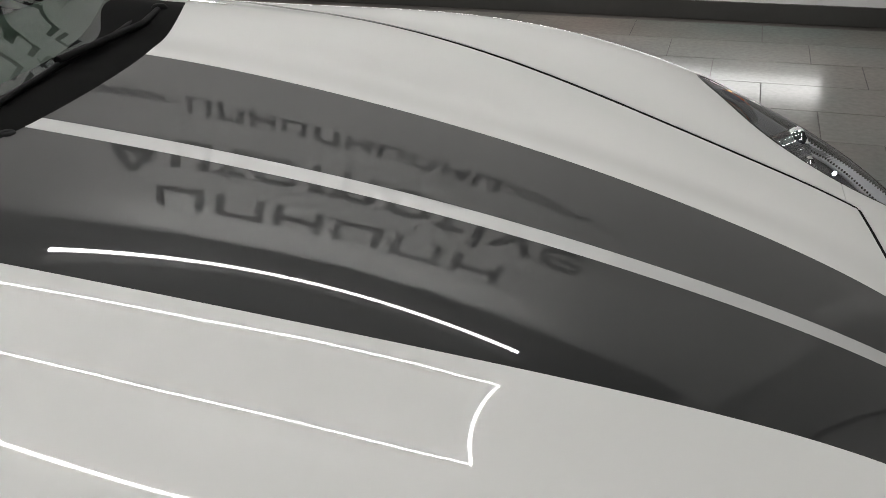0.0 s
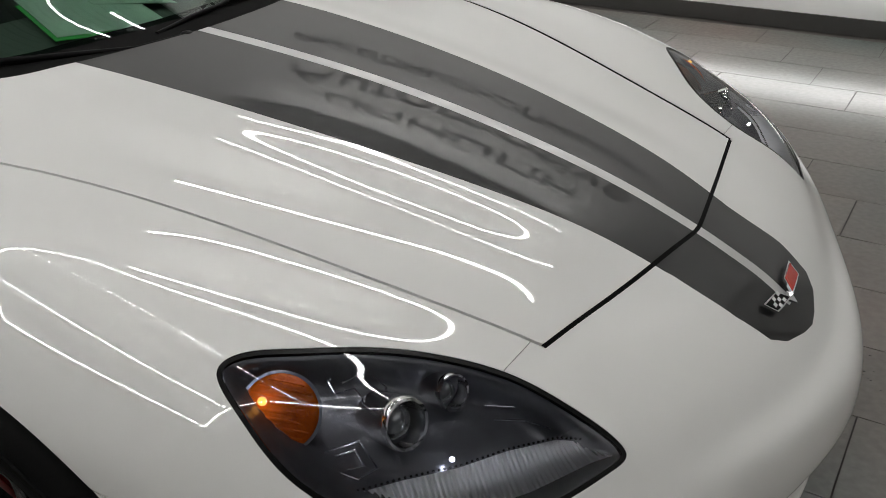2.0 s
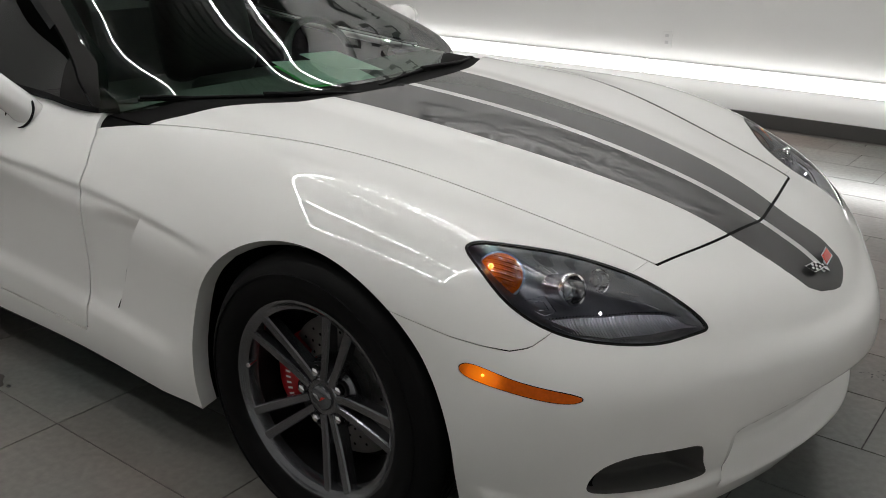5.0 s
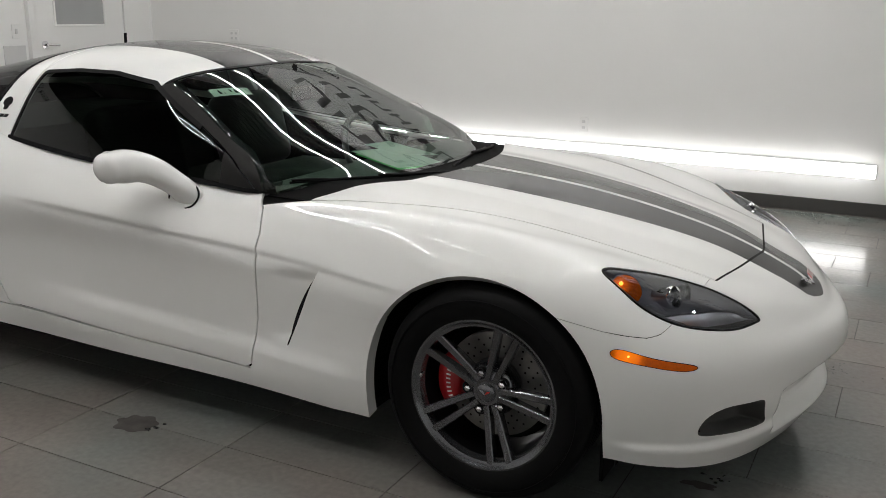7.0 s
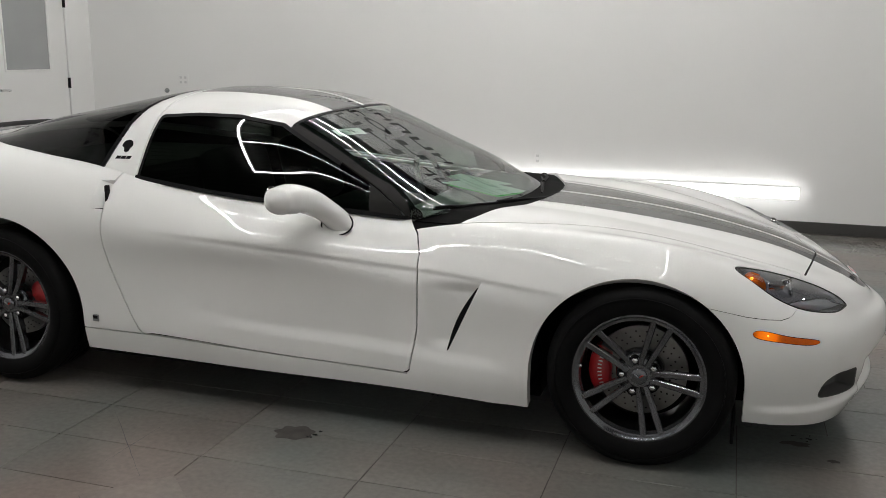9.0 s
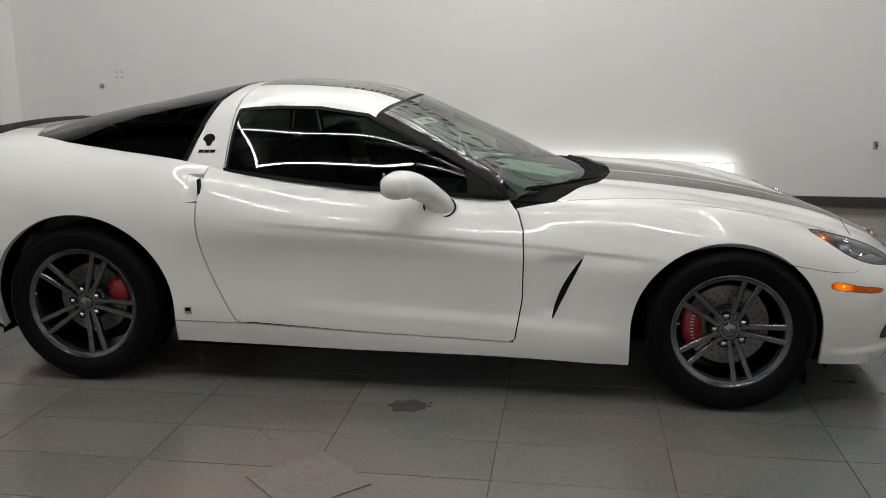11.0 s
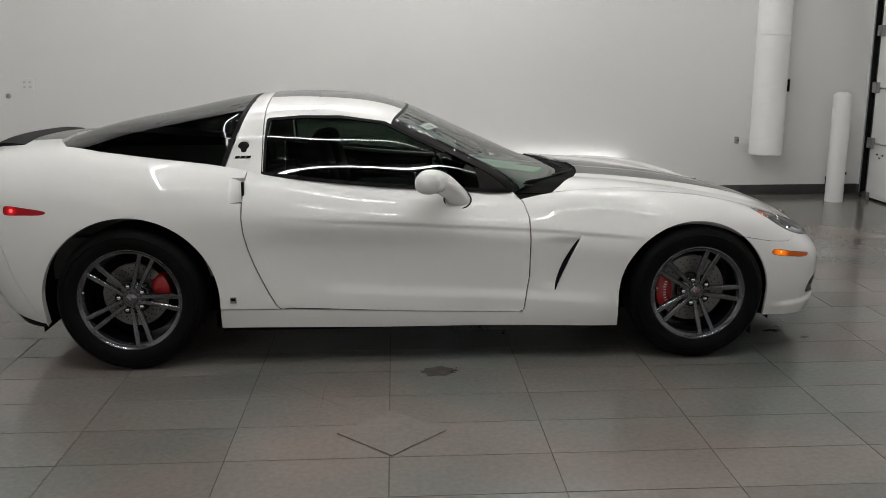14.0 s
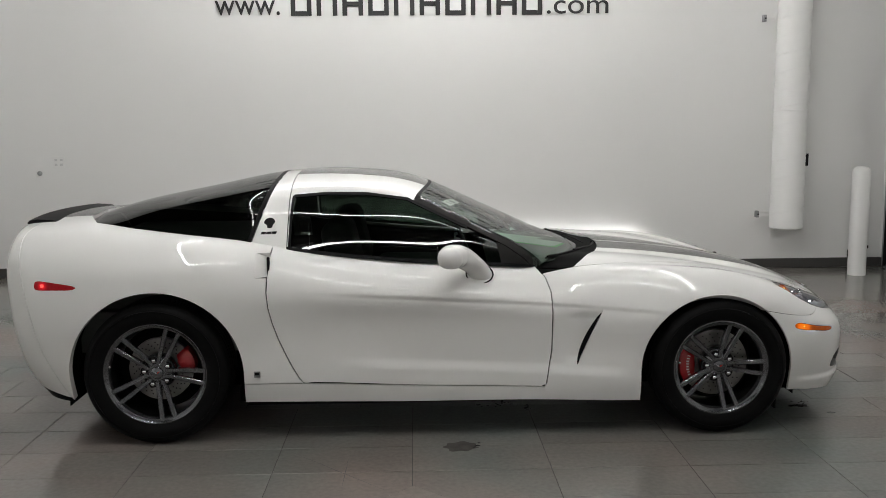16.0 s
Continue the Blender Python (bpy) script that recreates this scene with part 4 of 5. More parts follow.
    for k in range(44):
        u0 = -.035 + .265 * k / 43
        hi = np.interp(u0, [-.048, .017, .08, .137, .2, .25], [-.093, -.063, -.038, -.009, .016, .022])
        b_ = lamp_place(u0 - .02, hi + .003, lens_depth(u0 - .02, hi) - .026, s)
        part("edge_bead", disc_at(b_, n, [(.0015, -.002), (.0015, .0004), (.0009, .0012), (.0003, .0014)], 8), BLACK, lamp, smooth_by=60)
    part("parking_bulb", disc_at(lamp_place(.052, -.030, lens_depth(.05, -.03) - .036, s), n, [(.003, -.004), (.003, 0), (.002, .002), (.0005, .003)], 14), PARKING, lamp, "small lit parking bulb", smooth_by=60)
    # embossed outlines in the housing
    for poly in ([(-.107, .032), (-.099, .056), (-.060, .052), (-.036, .039), (-.049, .010), (-.075, .030), (-.095, .019), (-.107, .032)],
                 [(-.090, .034), (-.075, .046), (-.045, .034), (-.050, .020)],
                 [(-.093, -.049), (-.057, -.029), (-.031, -.055), (-.050, -.070), (-.078, -.066)],
                 [(-.080, -.050), (-.060, -.040), (-.046, -.055), (-.064, -.062)],
                 [(.087, .041), (.130, .047), (.160, .036), (.225, .032)], [(.100, .026), (.140, .032), (.180, .028)]):
        pts_ = [lamp_place(u, v, lens_depth(u, v) - .030 - .012 * smooth(0, .05, -inside_of(LAMP, np.array([[u, v]]))[0]), s) for u, v in poly]
        part("housing_rib", tube(pts_, .0012, 6), REFLECTOR, lamp)
    # side markers
    mk = panel("side_marker", shifted(cut(BODY, side, grow(mark_in, .002)), -.001), MARKER, label="amber side marker lamp", thick=.01)
    panel("marker_seal", shifted(cut(BODY, side, mark_in, opp(grow(mark_in, .002))), -.003), BLACK, mk, thick=.01)
    part("marker_bulb", disc_at((1.752, s * .862, .5145), (.2, s, .1), [(.003, -.004), (.003, .0), (.002, .002), (.0006, .003)], 14), AMBER_LIT, mk, smooth_by=60)
    rm = panel("rear_side_marker", shifted(cut(BODY, side, grow(rmark_in, .003)), -.001), REDLENS, label="red side marker lamp", thick=.01)
    panel("marker_seal", shifted(cut(BODY, side, rmark_in, opp(grow(rmark_in, .003))), -.003), REDLENS, rm, thick=.01)
    part("marker_bulb", disc_at((-1.842, s * .896, .769), (-.1, s, .1), [(.008, -.004), (.008, 0), (.004, .006), (.001, .007)], 14), REDLENS_LIT, rm, smooth_by=60)
    # fog recess
    fog = cut(BODY, side, fog_in)
    d = fog[0].copy()
    e = smooth(0, .02, -inside_of(FOG, d[:, [0, 2]]))
    d[:, 0] -= .05 * e
    d[:, 1] -= s * .02 * e
    panel("fog_recess", tidy(d[:, :3], fog[1]), INLET, label="dark grey lower air inlet", thick=0)

# badge: crossed flags as plain plates
badge = part("nose_badge", prism([(-.012, .0), (.0, -.016), (.012, .0), (.006, .012), (-.006, .012)], lambda u, v, w: (u, v, w), .005), CHROME, car, "chrome crossed flag badge")
slope = Matrix.Translation((2.108, 0, .549)) @ Matrix.Rotation(radians(90), 4, "Z") @ Matrix.Rotation(radians(33), 4, "X")
badge.matrix_basis = slope @ Matrix.Scale(.85, 4)


def flag(sgn, mat, label):
    poly = [(sgn * .006, .0), (sgn * .030, .030), (sgn * .095, .038), (sgn * .080, .008), (sgn * .050, .004)]
    rim = part("flag_rim", prism(poly, lambda u, v, w: (u, v, w + .004), .005), CHROME, badge)
    c = (sgn * .055, .019)
    part("flag_field", prism([(c[0] + (u - c[0]) * .84, c[1] + (v - c[1]) * .8) for u, v in poly], lambda u, v, w: (u, v, w + .008), .0025), mat, badge, label)
    return rim


flag(1, BADGE_RED, "red enamel flag")
flag(-1, BLACK, "black and white flag")
for i in range(4):
    for j in range(3):
        if (i + j) % 2 == 0:
            x, y = -.036 - i * .012, .010 + j * .008 + i * .0006
            part("flag_square", box(x - .005, x + .005, y - .0035, y + .0035, .0104, .0114), WHITE, badge)

# hoop decals: a plain rounded mark over three slanted bars
SKULL = 1.25 * outline("-.021 .002 -.018 .017 -.006 .025 .009 .024 .019 .014 .019 .001 .012 -.007 .010 -.018 -.008 -.018 -.010 -.007")


def decal(name, poly, x, z, s, label=""):
    """A thin film on the hoop, laid on its skin at (x, z)."""
    d = CAB[0][CAB[0][:, 1] * s > .5]
    k = np.hypot(d[:, 0] - x, d[:, 2] - z).argmin()
    p0, n = Vector(d[k, :3]), Vector(d[k, 3:6]).normalized()
    along = (Vector((1, 0, 0)) - n * n.x).normalized()
    up = n.cross(along) * (1 if n.cross(along).z > 0 else -1)
    return part(name, prism([tuple(q) for q in poly], lambda u, v, w: p0 + along * (u + x - p0.x) + up * (v + (z - p0.z) * 1.2) + n * (w + .0008), .0008), BLACK, car, label)


for s, side in ((-1, near), (1, far)):
    decal("hoop_mark", SKULL, -.816, 1.024, s, "small dark round decal")
    for k in range(3):
        u = -.040 + k * .0255
        decal("hoop_bar", [(u, -.007), (u + .0225, -.007), (u + .027, .007), (u + .0045, .007)], -.816, .982, s)
    fl = part("fuel_badge", box(-.881, -.851, s * .9085 - .003, s * .9085 + .003, .319, .349, .003), STEEL, car, "small square metal badge")
    part("badge_field", box(-.877, -.855, s * .9085 - .004, s * .9085 + .004, .331, .345, .001), BLACK, fl)
    # door handle slot
    part("door_handle", box(-.809, -.797, s * .862 - .012, s * .862 + .012, .795, .885, .004), BLACK, car, "black door pull in the door edge").rotation_euler = (0, 0, 0)

# scuttle, wipers
scuttle = cut(BODY, grow(opp(cowl_line), -.004), lambda p: ax(p) - .735, lambda p: .752 - .52 * ax(p) ** 2 - p[:, 0])
cowl = panel("scuttle", shifted(scuttle, -.010), LINER, label="black plastic scuttle below the windscreen", thick=.01)


def screen_z(x, y):
    k = np.hypot(CAB[0][:, 0] - x, CAB[0][:, 1] - y).argmin()
    return CAB[0][k, 2]


for y0, y1, x0, x1 in ((-.04, -.68, .835, .530), (.56, -.06, .655, .815)):
    pts = []
    for k in range(13):
        t = k / 12
        y, x = y0 + (y1 - y0) * t, x0 + (x1 - x0) * (t ** 1.6 if y1 < -.3 else t ** .62)
        pts.append((x + .004, y, max(screen_z(x, y), .80) + .012))
    wiper = part("wiper", tube(pts, .0048, 8), BLACK, car, "black wiper on the windscreen", smooth_by=60)
    part("wiper_blade", tube([(p[0] - .008, p[1], p[2] - .008) for p in pts[2:]], .004, 6), RUBBER, wiper)
    part("wiper_arm", tube([(pts[0][0] + .045, pts[0][1], .826), (pts[2][0] + .03, pts[2][1], pts[2][2] + .004), (pts[7][0], pts[7][1], pts[7][2] + .006)], .0062, 8), BLACK, wiper, smooth_by=60)
    part("wiper_nut", disc_at((pts[0][0] + .045, pts[0][1], .818), (0, 0, 1), [(.015, 0), (.015, .010), (.010, .016), (.001, .017)], 16), BLACK, wiper, smooth_by=50)
for k in range(14):
    y = -.50 + k * .077
    part("scuttle_grille", tube([(.875 - .43 * y * y, y, .816), (.835 - .43 * y * y, y, .810)], .004, 6), BLACK, cowl)

# door mirrors: a rounded head that runs down into its foot
for s in (-1, 1):
    path = [((.196, .792, .765), .060, .040), ((.186, .812, .795), .054, .038), ((.157, .843, .833), .050, .038), ((.113, .878, .868), .056, .045), ((.080, .917, .885), .063, .052), ((.058, .960, .890), .066, .055), ((.045, 1.000, .889), .060, .050), ((.038, 1.030, .887), .042, .036), ((.036, 1.043, .886), .012, .012)]
    keys = np.array([[*c, a, b] for c, a, b in path])
    at = np.r_[0, np.cumsum(np.linalg.norm(np.diff(keys[:, :3], axis=0), axis=1))]
    dense = spline(at, keys, np.linspace(0, at[-1], 40))
    bm = bmesh.new()
    rings = []
    for i, (x, y, z, a, b) in enumerate(dense):
        d = dense[min(i + 1, 39), :3] - dense[max(i - 1, 0), :3]
        way = Vector(d).normalized()
        along = Vector((1, 0, 0))
        along = (along - way * along.dot(way)).normalized()
        up = along.cross(way)
        ring = []
        for k in range(32):
            t = 2 * math.pi * k / 32
            c, q = math.cos(t), math.sin(t)
            c, q = math.copysign(abs(c) ** .85, c), math.copysign(abs(q) ** .85, q)
            v = Vector((x, y, z)) + along * c * max(a, .004) + up * q * max(b, .004)
            ring.append(bm.verts.new((v.x, s * v.y, v.z)))
        rings.append(ring)
    for a, b in zip(rings, rings[1:]):
        for k in range(32):
            bm.faces.new([a[k], a[(k + 1) % 32], b[(k + 1) % 32], b[k]])
    bm.faces.new(rings[-1])
    mirror = part("door_mirror", bm, PAINT, car, "white rounded door mirror", smooth_by=80)
    part("mirror_foot_seal", tube([Vector((.190 + .064 * math.cos(t), s * (.822 - .020 * math.sin(t)), .784 + .042 * math.sin(t))) for t in (2 * math.pi * k / 28 for k in range(29))], .0035, 6), BLACK, mirror)
    part("mirror_glass", disc_at((-.010, s * .955, .890), (-1, 0, 0), [(.045, 0), (.045, .004), (.001, .005)], 24), CHROME, mirror)

# window seals
for s, side in ((-1, near), (1, far)):
    seal = cut(CAB, side, grow(side_zone, -.0), opp(grow(side_zone, .012)), lambda p: .86 - p[:, 2] - .06, lambda p: p[:, 0] - .14)
    panel("window_seal", shifted(seal, .002), BLACK, thick=.006)
    belt = cut(CAB, side, lambda p: p[:, 2] - np.interp(p[:, 0], CAB_X[::-1], CAB_BASE_Z[::-1]) - .014, lambda p: p[:, 0] - .45, lambda p: -.73 - p[:, 0])
    panel("belt_seal", shifted(belt, .003), BLACK, thick=.006)
panel("screen_seal", shifted(cut(CAB, opp(screen_top, -.004), grow(screen_top, -.012), lambda p: ax(p) - .56), .001), BLACK, thick=.004)
border = cut(CAB, opp(screen_top, .002), grow(pillar_in, .0), opp(grow(pillar_in, .028)))
panel("screen_border", shifted(border, -.0015), BLACK, thick=0)
low_edge = cut(CAB, opp(screen_top, .002), grow(pillar_in, .02), lambda p: (.755 - .36 * ax(p) ** 2) - p[:, 0])
panel("screen_border", shifted(low_edge, -.0015), BLACK, thick=0)
panel("rear_window_border", shifted(cut(CAB, grow(hoop_rear, .002), opp(grow(hoop_rear, .022))), .001), BLACK, thick=0)
deck_stripe = cut(base, lambda p: p[:, 0] + 1.70, lambda p: ax(p) - .30, lambda p: .95 - p[:, 2])
panel("deck_stripe", shifted(deck_stripe, .0012), STRIPE, label="dark grey stripe on the tail", thick=0)

# tail lip
lip = bmesh.new()
rows = []
for k in range(25):
    y = -.45 + .90 * k / 24
    x = -2.09 + .05 * (abs(y) / .6) ** 2.2
    fall = .012 + .02 * (abs(y) / .6) ** 2
    prof = [(x + .17, 1.036 - fall), (x + .12, 1.050 - fall), (x + .04, 1.056 - fall), (x, 1.050 - fall), (x - .012, 1.038 - fall), (x + .01, 1.022 - fall), (x + .10, 1.012 - fall), (x + .16, 1.024 - fall)]
    rows.append([lip.verts.new((a, y, b)) for a, b in prof])
for a, b in zip(rows, rows[1:]):
    for k in range(8):
        lip.faces.new([a[k], a[(k + 1) % 8], b[(k + 1) % 8], b[k]])
lip.faces.new(rows[0])
lip.faces.new(rows[-1][::-1])
part("tail_spoiler", lip, BLACK, car, "black lip spoiler on the tail", smooth_by=40)

# underside, wheel wells, cabin inside
part("underbody", box(-1.0, .96, -.66, .66, .125, .20, .01), LINER, car)
part("tail_pan", box(-1.95, -1.0, -.50, .50, .165, .24, .01), LINER, car)
part("nose_pan", box(.96, 1.90, -.52, .52, .15, .22, .01), LINER, car)
part("sill_underside", box(-.92, .94, -.855, .855, .170, .20), LINER, car)
part("chin", box(1.72, 1.98, -.58, .58, .12, .19, .015), BLACK, car, "black air dam under the nose")
for s in (-1, 1):
    part("air_dam_flap", box(1.66, 1.672, s * .70 - .06, s * .70 + .06, .075, .20, .004), BLACK, car)
    for cx, cz, r in ((1.325, .312, .40), (-1.335, .325, .44)):
        well = bmesh.new()
        loops = []
        for k in range(33):
            a = math.pi * k / 32
            loops.append([well.verts.new((cx + r * math.cos(a), s * y, cz + r * math.sin(a))) for y in (.825, .50)])
        low = [[well.verts.new((cx + e * r, s * y, .17)) for y in (.825, .50)] for e in (1, -1)]
        loops = [low[0]] + loops + [low[1]]
        for a, b in zip(loops, loops[1:]):
            well.faces.new([a[0], a[1], b[1], b[0]])
        well.faces.new([l[1] for l in loops])
        part("wheel_well", well, LINER, car)
part("cabin_floor", box(-1.75, .80, -.70, .70, .40, .60), CABIN, car)
part("tail_floor", box(-1.80, -.95, -.62, .62, .60, .90), CABIN, car)
dash = bmesh.new()
rows = []
for k in range(21):
    y = -.70 + 1.4 * k / 20
    front = min(.82 - .42 * y * y, .80)
    prof = [(front, .792), (front - .20, .812), (.46, .828), (.36, .80), (.32, .70), (.36, .55), (front, .55)]
    rows.append([dash.verts.new((a, y, b)) for a, b in prof])
for a, b in zip(rows, rows[1:]):
    for k in range(7):
        dash.faces.new([a[k], a[(k + 1) % 7], b[(k + 1) % 7], b[k]])
dash.faces.new(rows[0])
dash.faces.new(rows[-1][::-1])
part("dashboard", dash, CABIN, car, "dark dashboard", smooth_by=40)
for s in (-1, 1):
    seat = part("seat", box(-.35, .15, s * .36 - .22, s * .36 + .22, .58, .70, .05, 3), SEAT, car, smooth_by=50)
    back = box(-.52, -.36, s * .36 - .21, s * .36 + .21, .66, 1.02, .06, 3)
    bmesh.ops.rotate(back, cent=(-.44, 0, .66), matrix=Matrix.Rotation(radians(-14), 3, "Y"), verts=back.verts)
    part("seat_back", back, SEAT, seat, smooth_by=50)
wheel_rim = revolve([(.165 + .014 * math.cos(t), .014 * math.sin(t)) for t in (2 * math.pi * k / 8 for k in range(8))], 40, "x", closed=True)
bmesh.ops.transform(wheel_rim, matrix=Matrix.Translation((.18, .36, .78)) @ Matrix.Rotation(radians(-22), 4, "Y"), verts=wheel_rim.verts)
part("steering_wheel", wheel_rim, SEAT, car, smooth_by=60)
part("rear_view_mirror", box(.105, .13, -.11, .11, 1.035, 1.095, .012, 3), BLACK, car, smooth_by=50)
GREEN_PAPER = material("green paper", (.10, .62, .14), .7, vary=.05)
sheet = thing("paper_sheets", "green and white paper sheets lying on the dashboard", "paper", (.50, .0, .832))
for n, (poly, mat) in enumerate((([(-.10, -.085), (.152, -.180), (.232, .03), (-.05, .135)], GREEN_PAPER), ([(-.135, -.062), (.142, -.167), (.228, .060), (-.055, .165)], PAPER), ([(-.165, .09), (.02, .03), (.14, .17), (-.14, .24)], PAPER))):
    part("sheet", prism(poly, lambda u, v, w: (u, v, w + .003 * n - .10 * u), .0012), mat, sheet)
k = cut(CAB, lambda p: np.abs((p[:, 0] - .074) * .37 + (p[:, 1] + .423) * .93) - .080, lambda p: np.abs((p[:, 0] - .074) * .93 - (p[:, 1] + .423) * .37) - .024, lambda p: .95 - p[:, 2])
stk = panel("screen_sticker", shifted(k, -.003), WHITE, label="white paper sticker inside the windscreen", thick=0)
for n in range(5):
    c = -.045 + n * .022
    bar = cut(CAB, lambda p: np.abs((p[:, 0] - .074) * .37 + (p[:, 1] + .423) * .93 - c) - .006, lambda p: np.abs((p[:, 0] - .074) * .93 - (p[:, 1] + .423) * .37) - .012, lambda p: .95 - p[:, 2])
    panel("sticker_bar", shifted(bar, -.002), BLACK, stk, thick=0)

# -- wheels --
def wheel(x, s, r_tyre, width, r_rim, z, turn, caliper_at, caliper_span, disc_r, face):
    """face: where the lip stands, from the car's middle. Built facing -y, then turned for the far side."""
    h = width / 2
    rw = h * .90
    barrel = [(r_rim + .007, -rw), (r_rim + .011, -rw + .004), (r_rim + .011, -rw + .014), (r_rim - .002, -rw + .022), (r_rim - .012, -rw + .05), (r_rim - .022, 0), (r_rim - .010, rw), (r_rim - .016, rw), (r_rim - .028, 0), (r_rim - .018, -rw + .05), (r_rim - .009, -rw + .018), (r_rim - .007, -rw + .002)]
    lip_ring = [(r_rim + .007, -rw), (r_rim + .011, -rw + .004), (r_rim + .011, -rw + .014), (r_rim - .001, -rw + .024), (r_rim - .020, -rw + .040), (r_rim - .025, -rw + .036), (r_rim - .0235, -rw + .018), (r_rim - .021, -rw + .010), (r_rim - .012, -rw + .006), (r_rim - .009, -rw + .003), (r_rim - .004, -rw - .001)]
    ob = part("wheel", revolve(lip_ring, 96, closed=True), GUNMETAL, car, "dark gunmetal alloy wheel", smooth_by=35)
    part("rim_barrel", revolve([(r - .0015, y + .003) for r, y in barrel], 72, closed=True), BARREL_SHADED, ob, smooth_by=35)
    ob.location, ob.rotation_euler = (x, s * (face - rw), z), (0, 0, 0 if s < 0 else math.pi)
    rt, q = r_tyre, r_tyre - r_rim
    tyre = [(r_rim - .004, -h + .016), (r_rim + .006, -h + .008), (r_rim + .25 * q, -h - .001), (r_rim + .5 * q, -h - .005), (r_rim + .74 * q, -h + .002), (rt - .012, -h + .018), (rt - .004, -h + .030), (rt - .001, -h + .045)]
    for k in range(1, 5):
        y = -h + .045 + (2 * h - .09) * k / 5
        tyre += [(rt, y - .005), (rt - .007, y - .004), (rt - .007, y + .004), (rt, y + .005)]
    tyre += [(rt - .001, h - .045), (rt - .004, h - .03), (rt - .012, h - .018), (r_rim + .5 * q, h), (r_rim - .004, h - .016)]
    part("tyre", revolve(tyre, 96, closed=True), RUBBER, ob, "black low-profile tyre", smooth_by=40)
    blocks_bm = bmesh.new()
    for k in range(72):
        a = 2 * math.pi * k / 72
        for yy, sh in ((-h + .026, 0), (h - .026, .5)):
            bm0 = len(blocks_bm.verts)
            box(-.0075, .0075, yy - .014, yy + .014, -.006, .0025, bm=blocks_bm)
            blocks_bm.verts.ensure_lookup_table()
            m = Matrix.Rotation(a + sh * 2 * math.pi / 72, 4, "Y") @ Matrix.Translation((0, 0, rt - .005)) @ Matrix.Rotation(radians(28) * (1 if yy < 0 else -1), 4, "X")
            bmesh.ops.transform(blocks_bm, matrix=m, verts=blocks_bm.verts[bm0:])
    tagged(part("tread_blocks", blocks_bm, RUBBER, ob), kind="stuff")
    part("sidewall_ring", revolve([(r_rim + .60 * q, -h - .003), (r_rim + .605 * q, -h - .0065), (r_rim + .635 * q, -h - .006), (r_rim + .64 * q, -h - .002)], 72), RUBBER, ob, smooth_by=40)
    hub_y, lip_y = -rw + .030, -rw + .012
    hub = [(.001, hub_y + .004), (.040, hub_y + .003), (.045, hub_y + .008), (.060, hub_y + .012), (.078, hub_y + .022), (.085, hub_y + .040), (.080, hub_y + .08), (.001, hub_y + .08)]
    part("hub", revolve(hub, 48), GUNMETAL, ob, smooth_by=40)
    part("centre_cap", revolve([(.001, hub_y - .006), (.024, hub_y - .005), (.029, hub_y - .001), (.030, hub_y + .004)], 32), GUNMETAL, ob, smooth_by=40)
    for sg, mt in ((1, BADGE_RED), (-1, STEEL)):
        part("cap_mark", prism([(sg * .001, -.004), (sg * .012, .003), (sg * .017, .008), (sg * .006, .006)], lambda u, v, w: (u, hub_y - .006 - w, v), .002), mt, ob)
    for k in range(5):
        base_a = radians(turn + 72 * k)
        for e in (-1, 1):
            n = 10
            sp = bmesh.new()
            rings = []
            for i in range(n):
                t = i / (n - 1)
                r = .040 + (r_rim + .001 - .040) * t
                off = e * (.0125 + .0205 * t)
                wd = .0098 + .0022 * t
                yf = hub_y + .002 + (-rw + .004 - hub_y - .002) * t ** 1.3
                yb = yf + .036 - .014 * t
                ring = []
                for du, y in ((-wd, yf + .0035), (-wd * .72, yf), (wd * .72, yf), (wd, yf + .0035), (wd * .9, yb), (-wd * .9, yb)):
                    u = off + du
                    ca, sa = math.cos(base_a), math.sin(base_a)
                    ring.append(sp.verts.new((r * ca - u * sa, y, r * sa + u * ca)))
                rings.append(ring)
            for a, b in zip(rings, rings[1:]):
                for j in range(6):
                    sp.faces.new([a[j], a[(j + 1) % 6], b[(j + 1) % 6], b[j]])
            sp.faces.new(rings[0][::-1])
            sp.faces.new(rings[-1])
            part("spoke", sp, GUNMETAL, ob, smooth_by=28)
        la = radians(turn + 36 + 72 * k)
        cx, cz = .0595 * math.cos(la), .0595 * math.sin(la)
        nut = disc_at((cx, hub_y + .018, cz), (0, -1, 0), [(.0115, 0), (.0115, .014), (.0095, .020), (.005, .0225), (.001, .023)], 6)
        part("lug_nut", nut, CHROME, ob, smooth_by=25)
        part("lug_seat", disc_at((cx, hub_y + .014, cz), (0, -1, 0), [(.0195, 0), (.019, .007), (.0145, .0075), (.0135, .001)], 20), BLACK, ob, smooth_by=40)
    va = radians(turn + 188 - 13)
    part("valve", disc_at(((r_rim - .022) * math.cos(va), lip_y + .018, (r_rim - .022) * math.sin(va)), (-.2 * math.cos(va), -1, -.2 * math.sin(va)), [(.004, 0), (.004, .018), (.0055, .019), (.0055, .026), (.001, .027)], 10), CHROME, ob)
    # brake
    dy = hub_y + .075
    part("brake_disc", revolve([(.078, dy - .012), (.085, dy), (disc_r, dy), (disc_r, dy + .028), (.085, dy + .028)], 72), DISC, ob, "drilled steel brake disc", smooth_by=40)
    holes = bmesh.new()
    for k in range(24):
        for i in range(3):
            a, r = 2 * math.pi * (k + i / 3) / 24, .105 + (disc_r - .125) * i / 2
            c = Vector((r * math.cos(a), dy - .0006, r * math.sin(a)))
            vs = [holes.verts.new(c + Vector((.0034 * math.cos(t), 0, .0034 * math.sin(t)))) for t in (2 * math.pi * j / 8 for j in range(8))]
            holes.faces.new(vs)
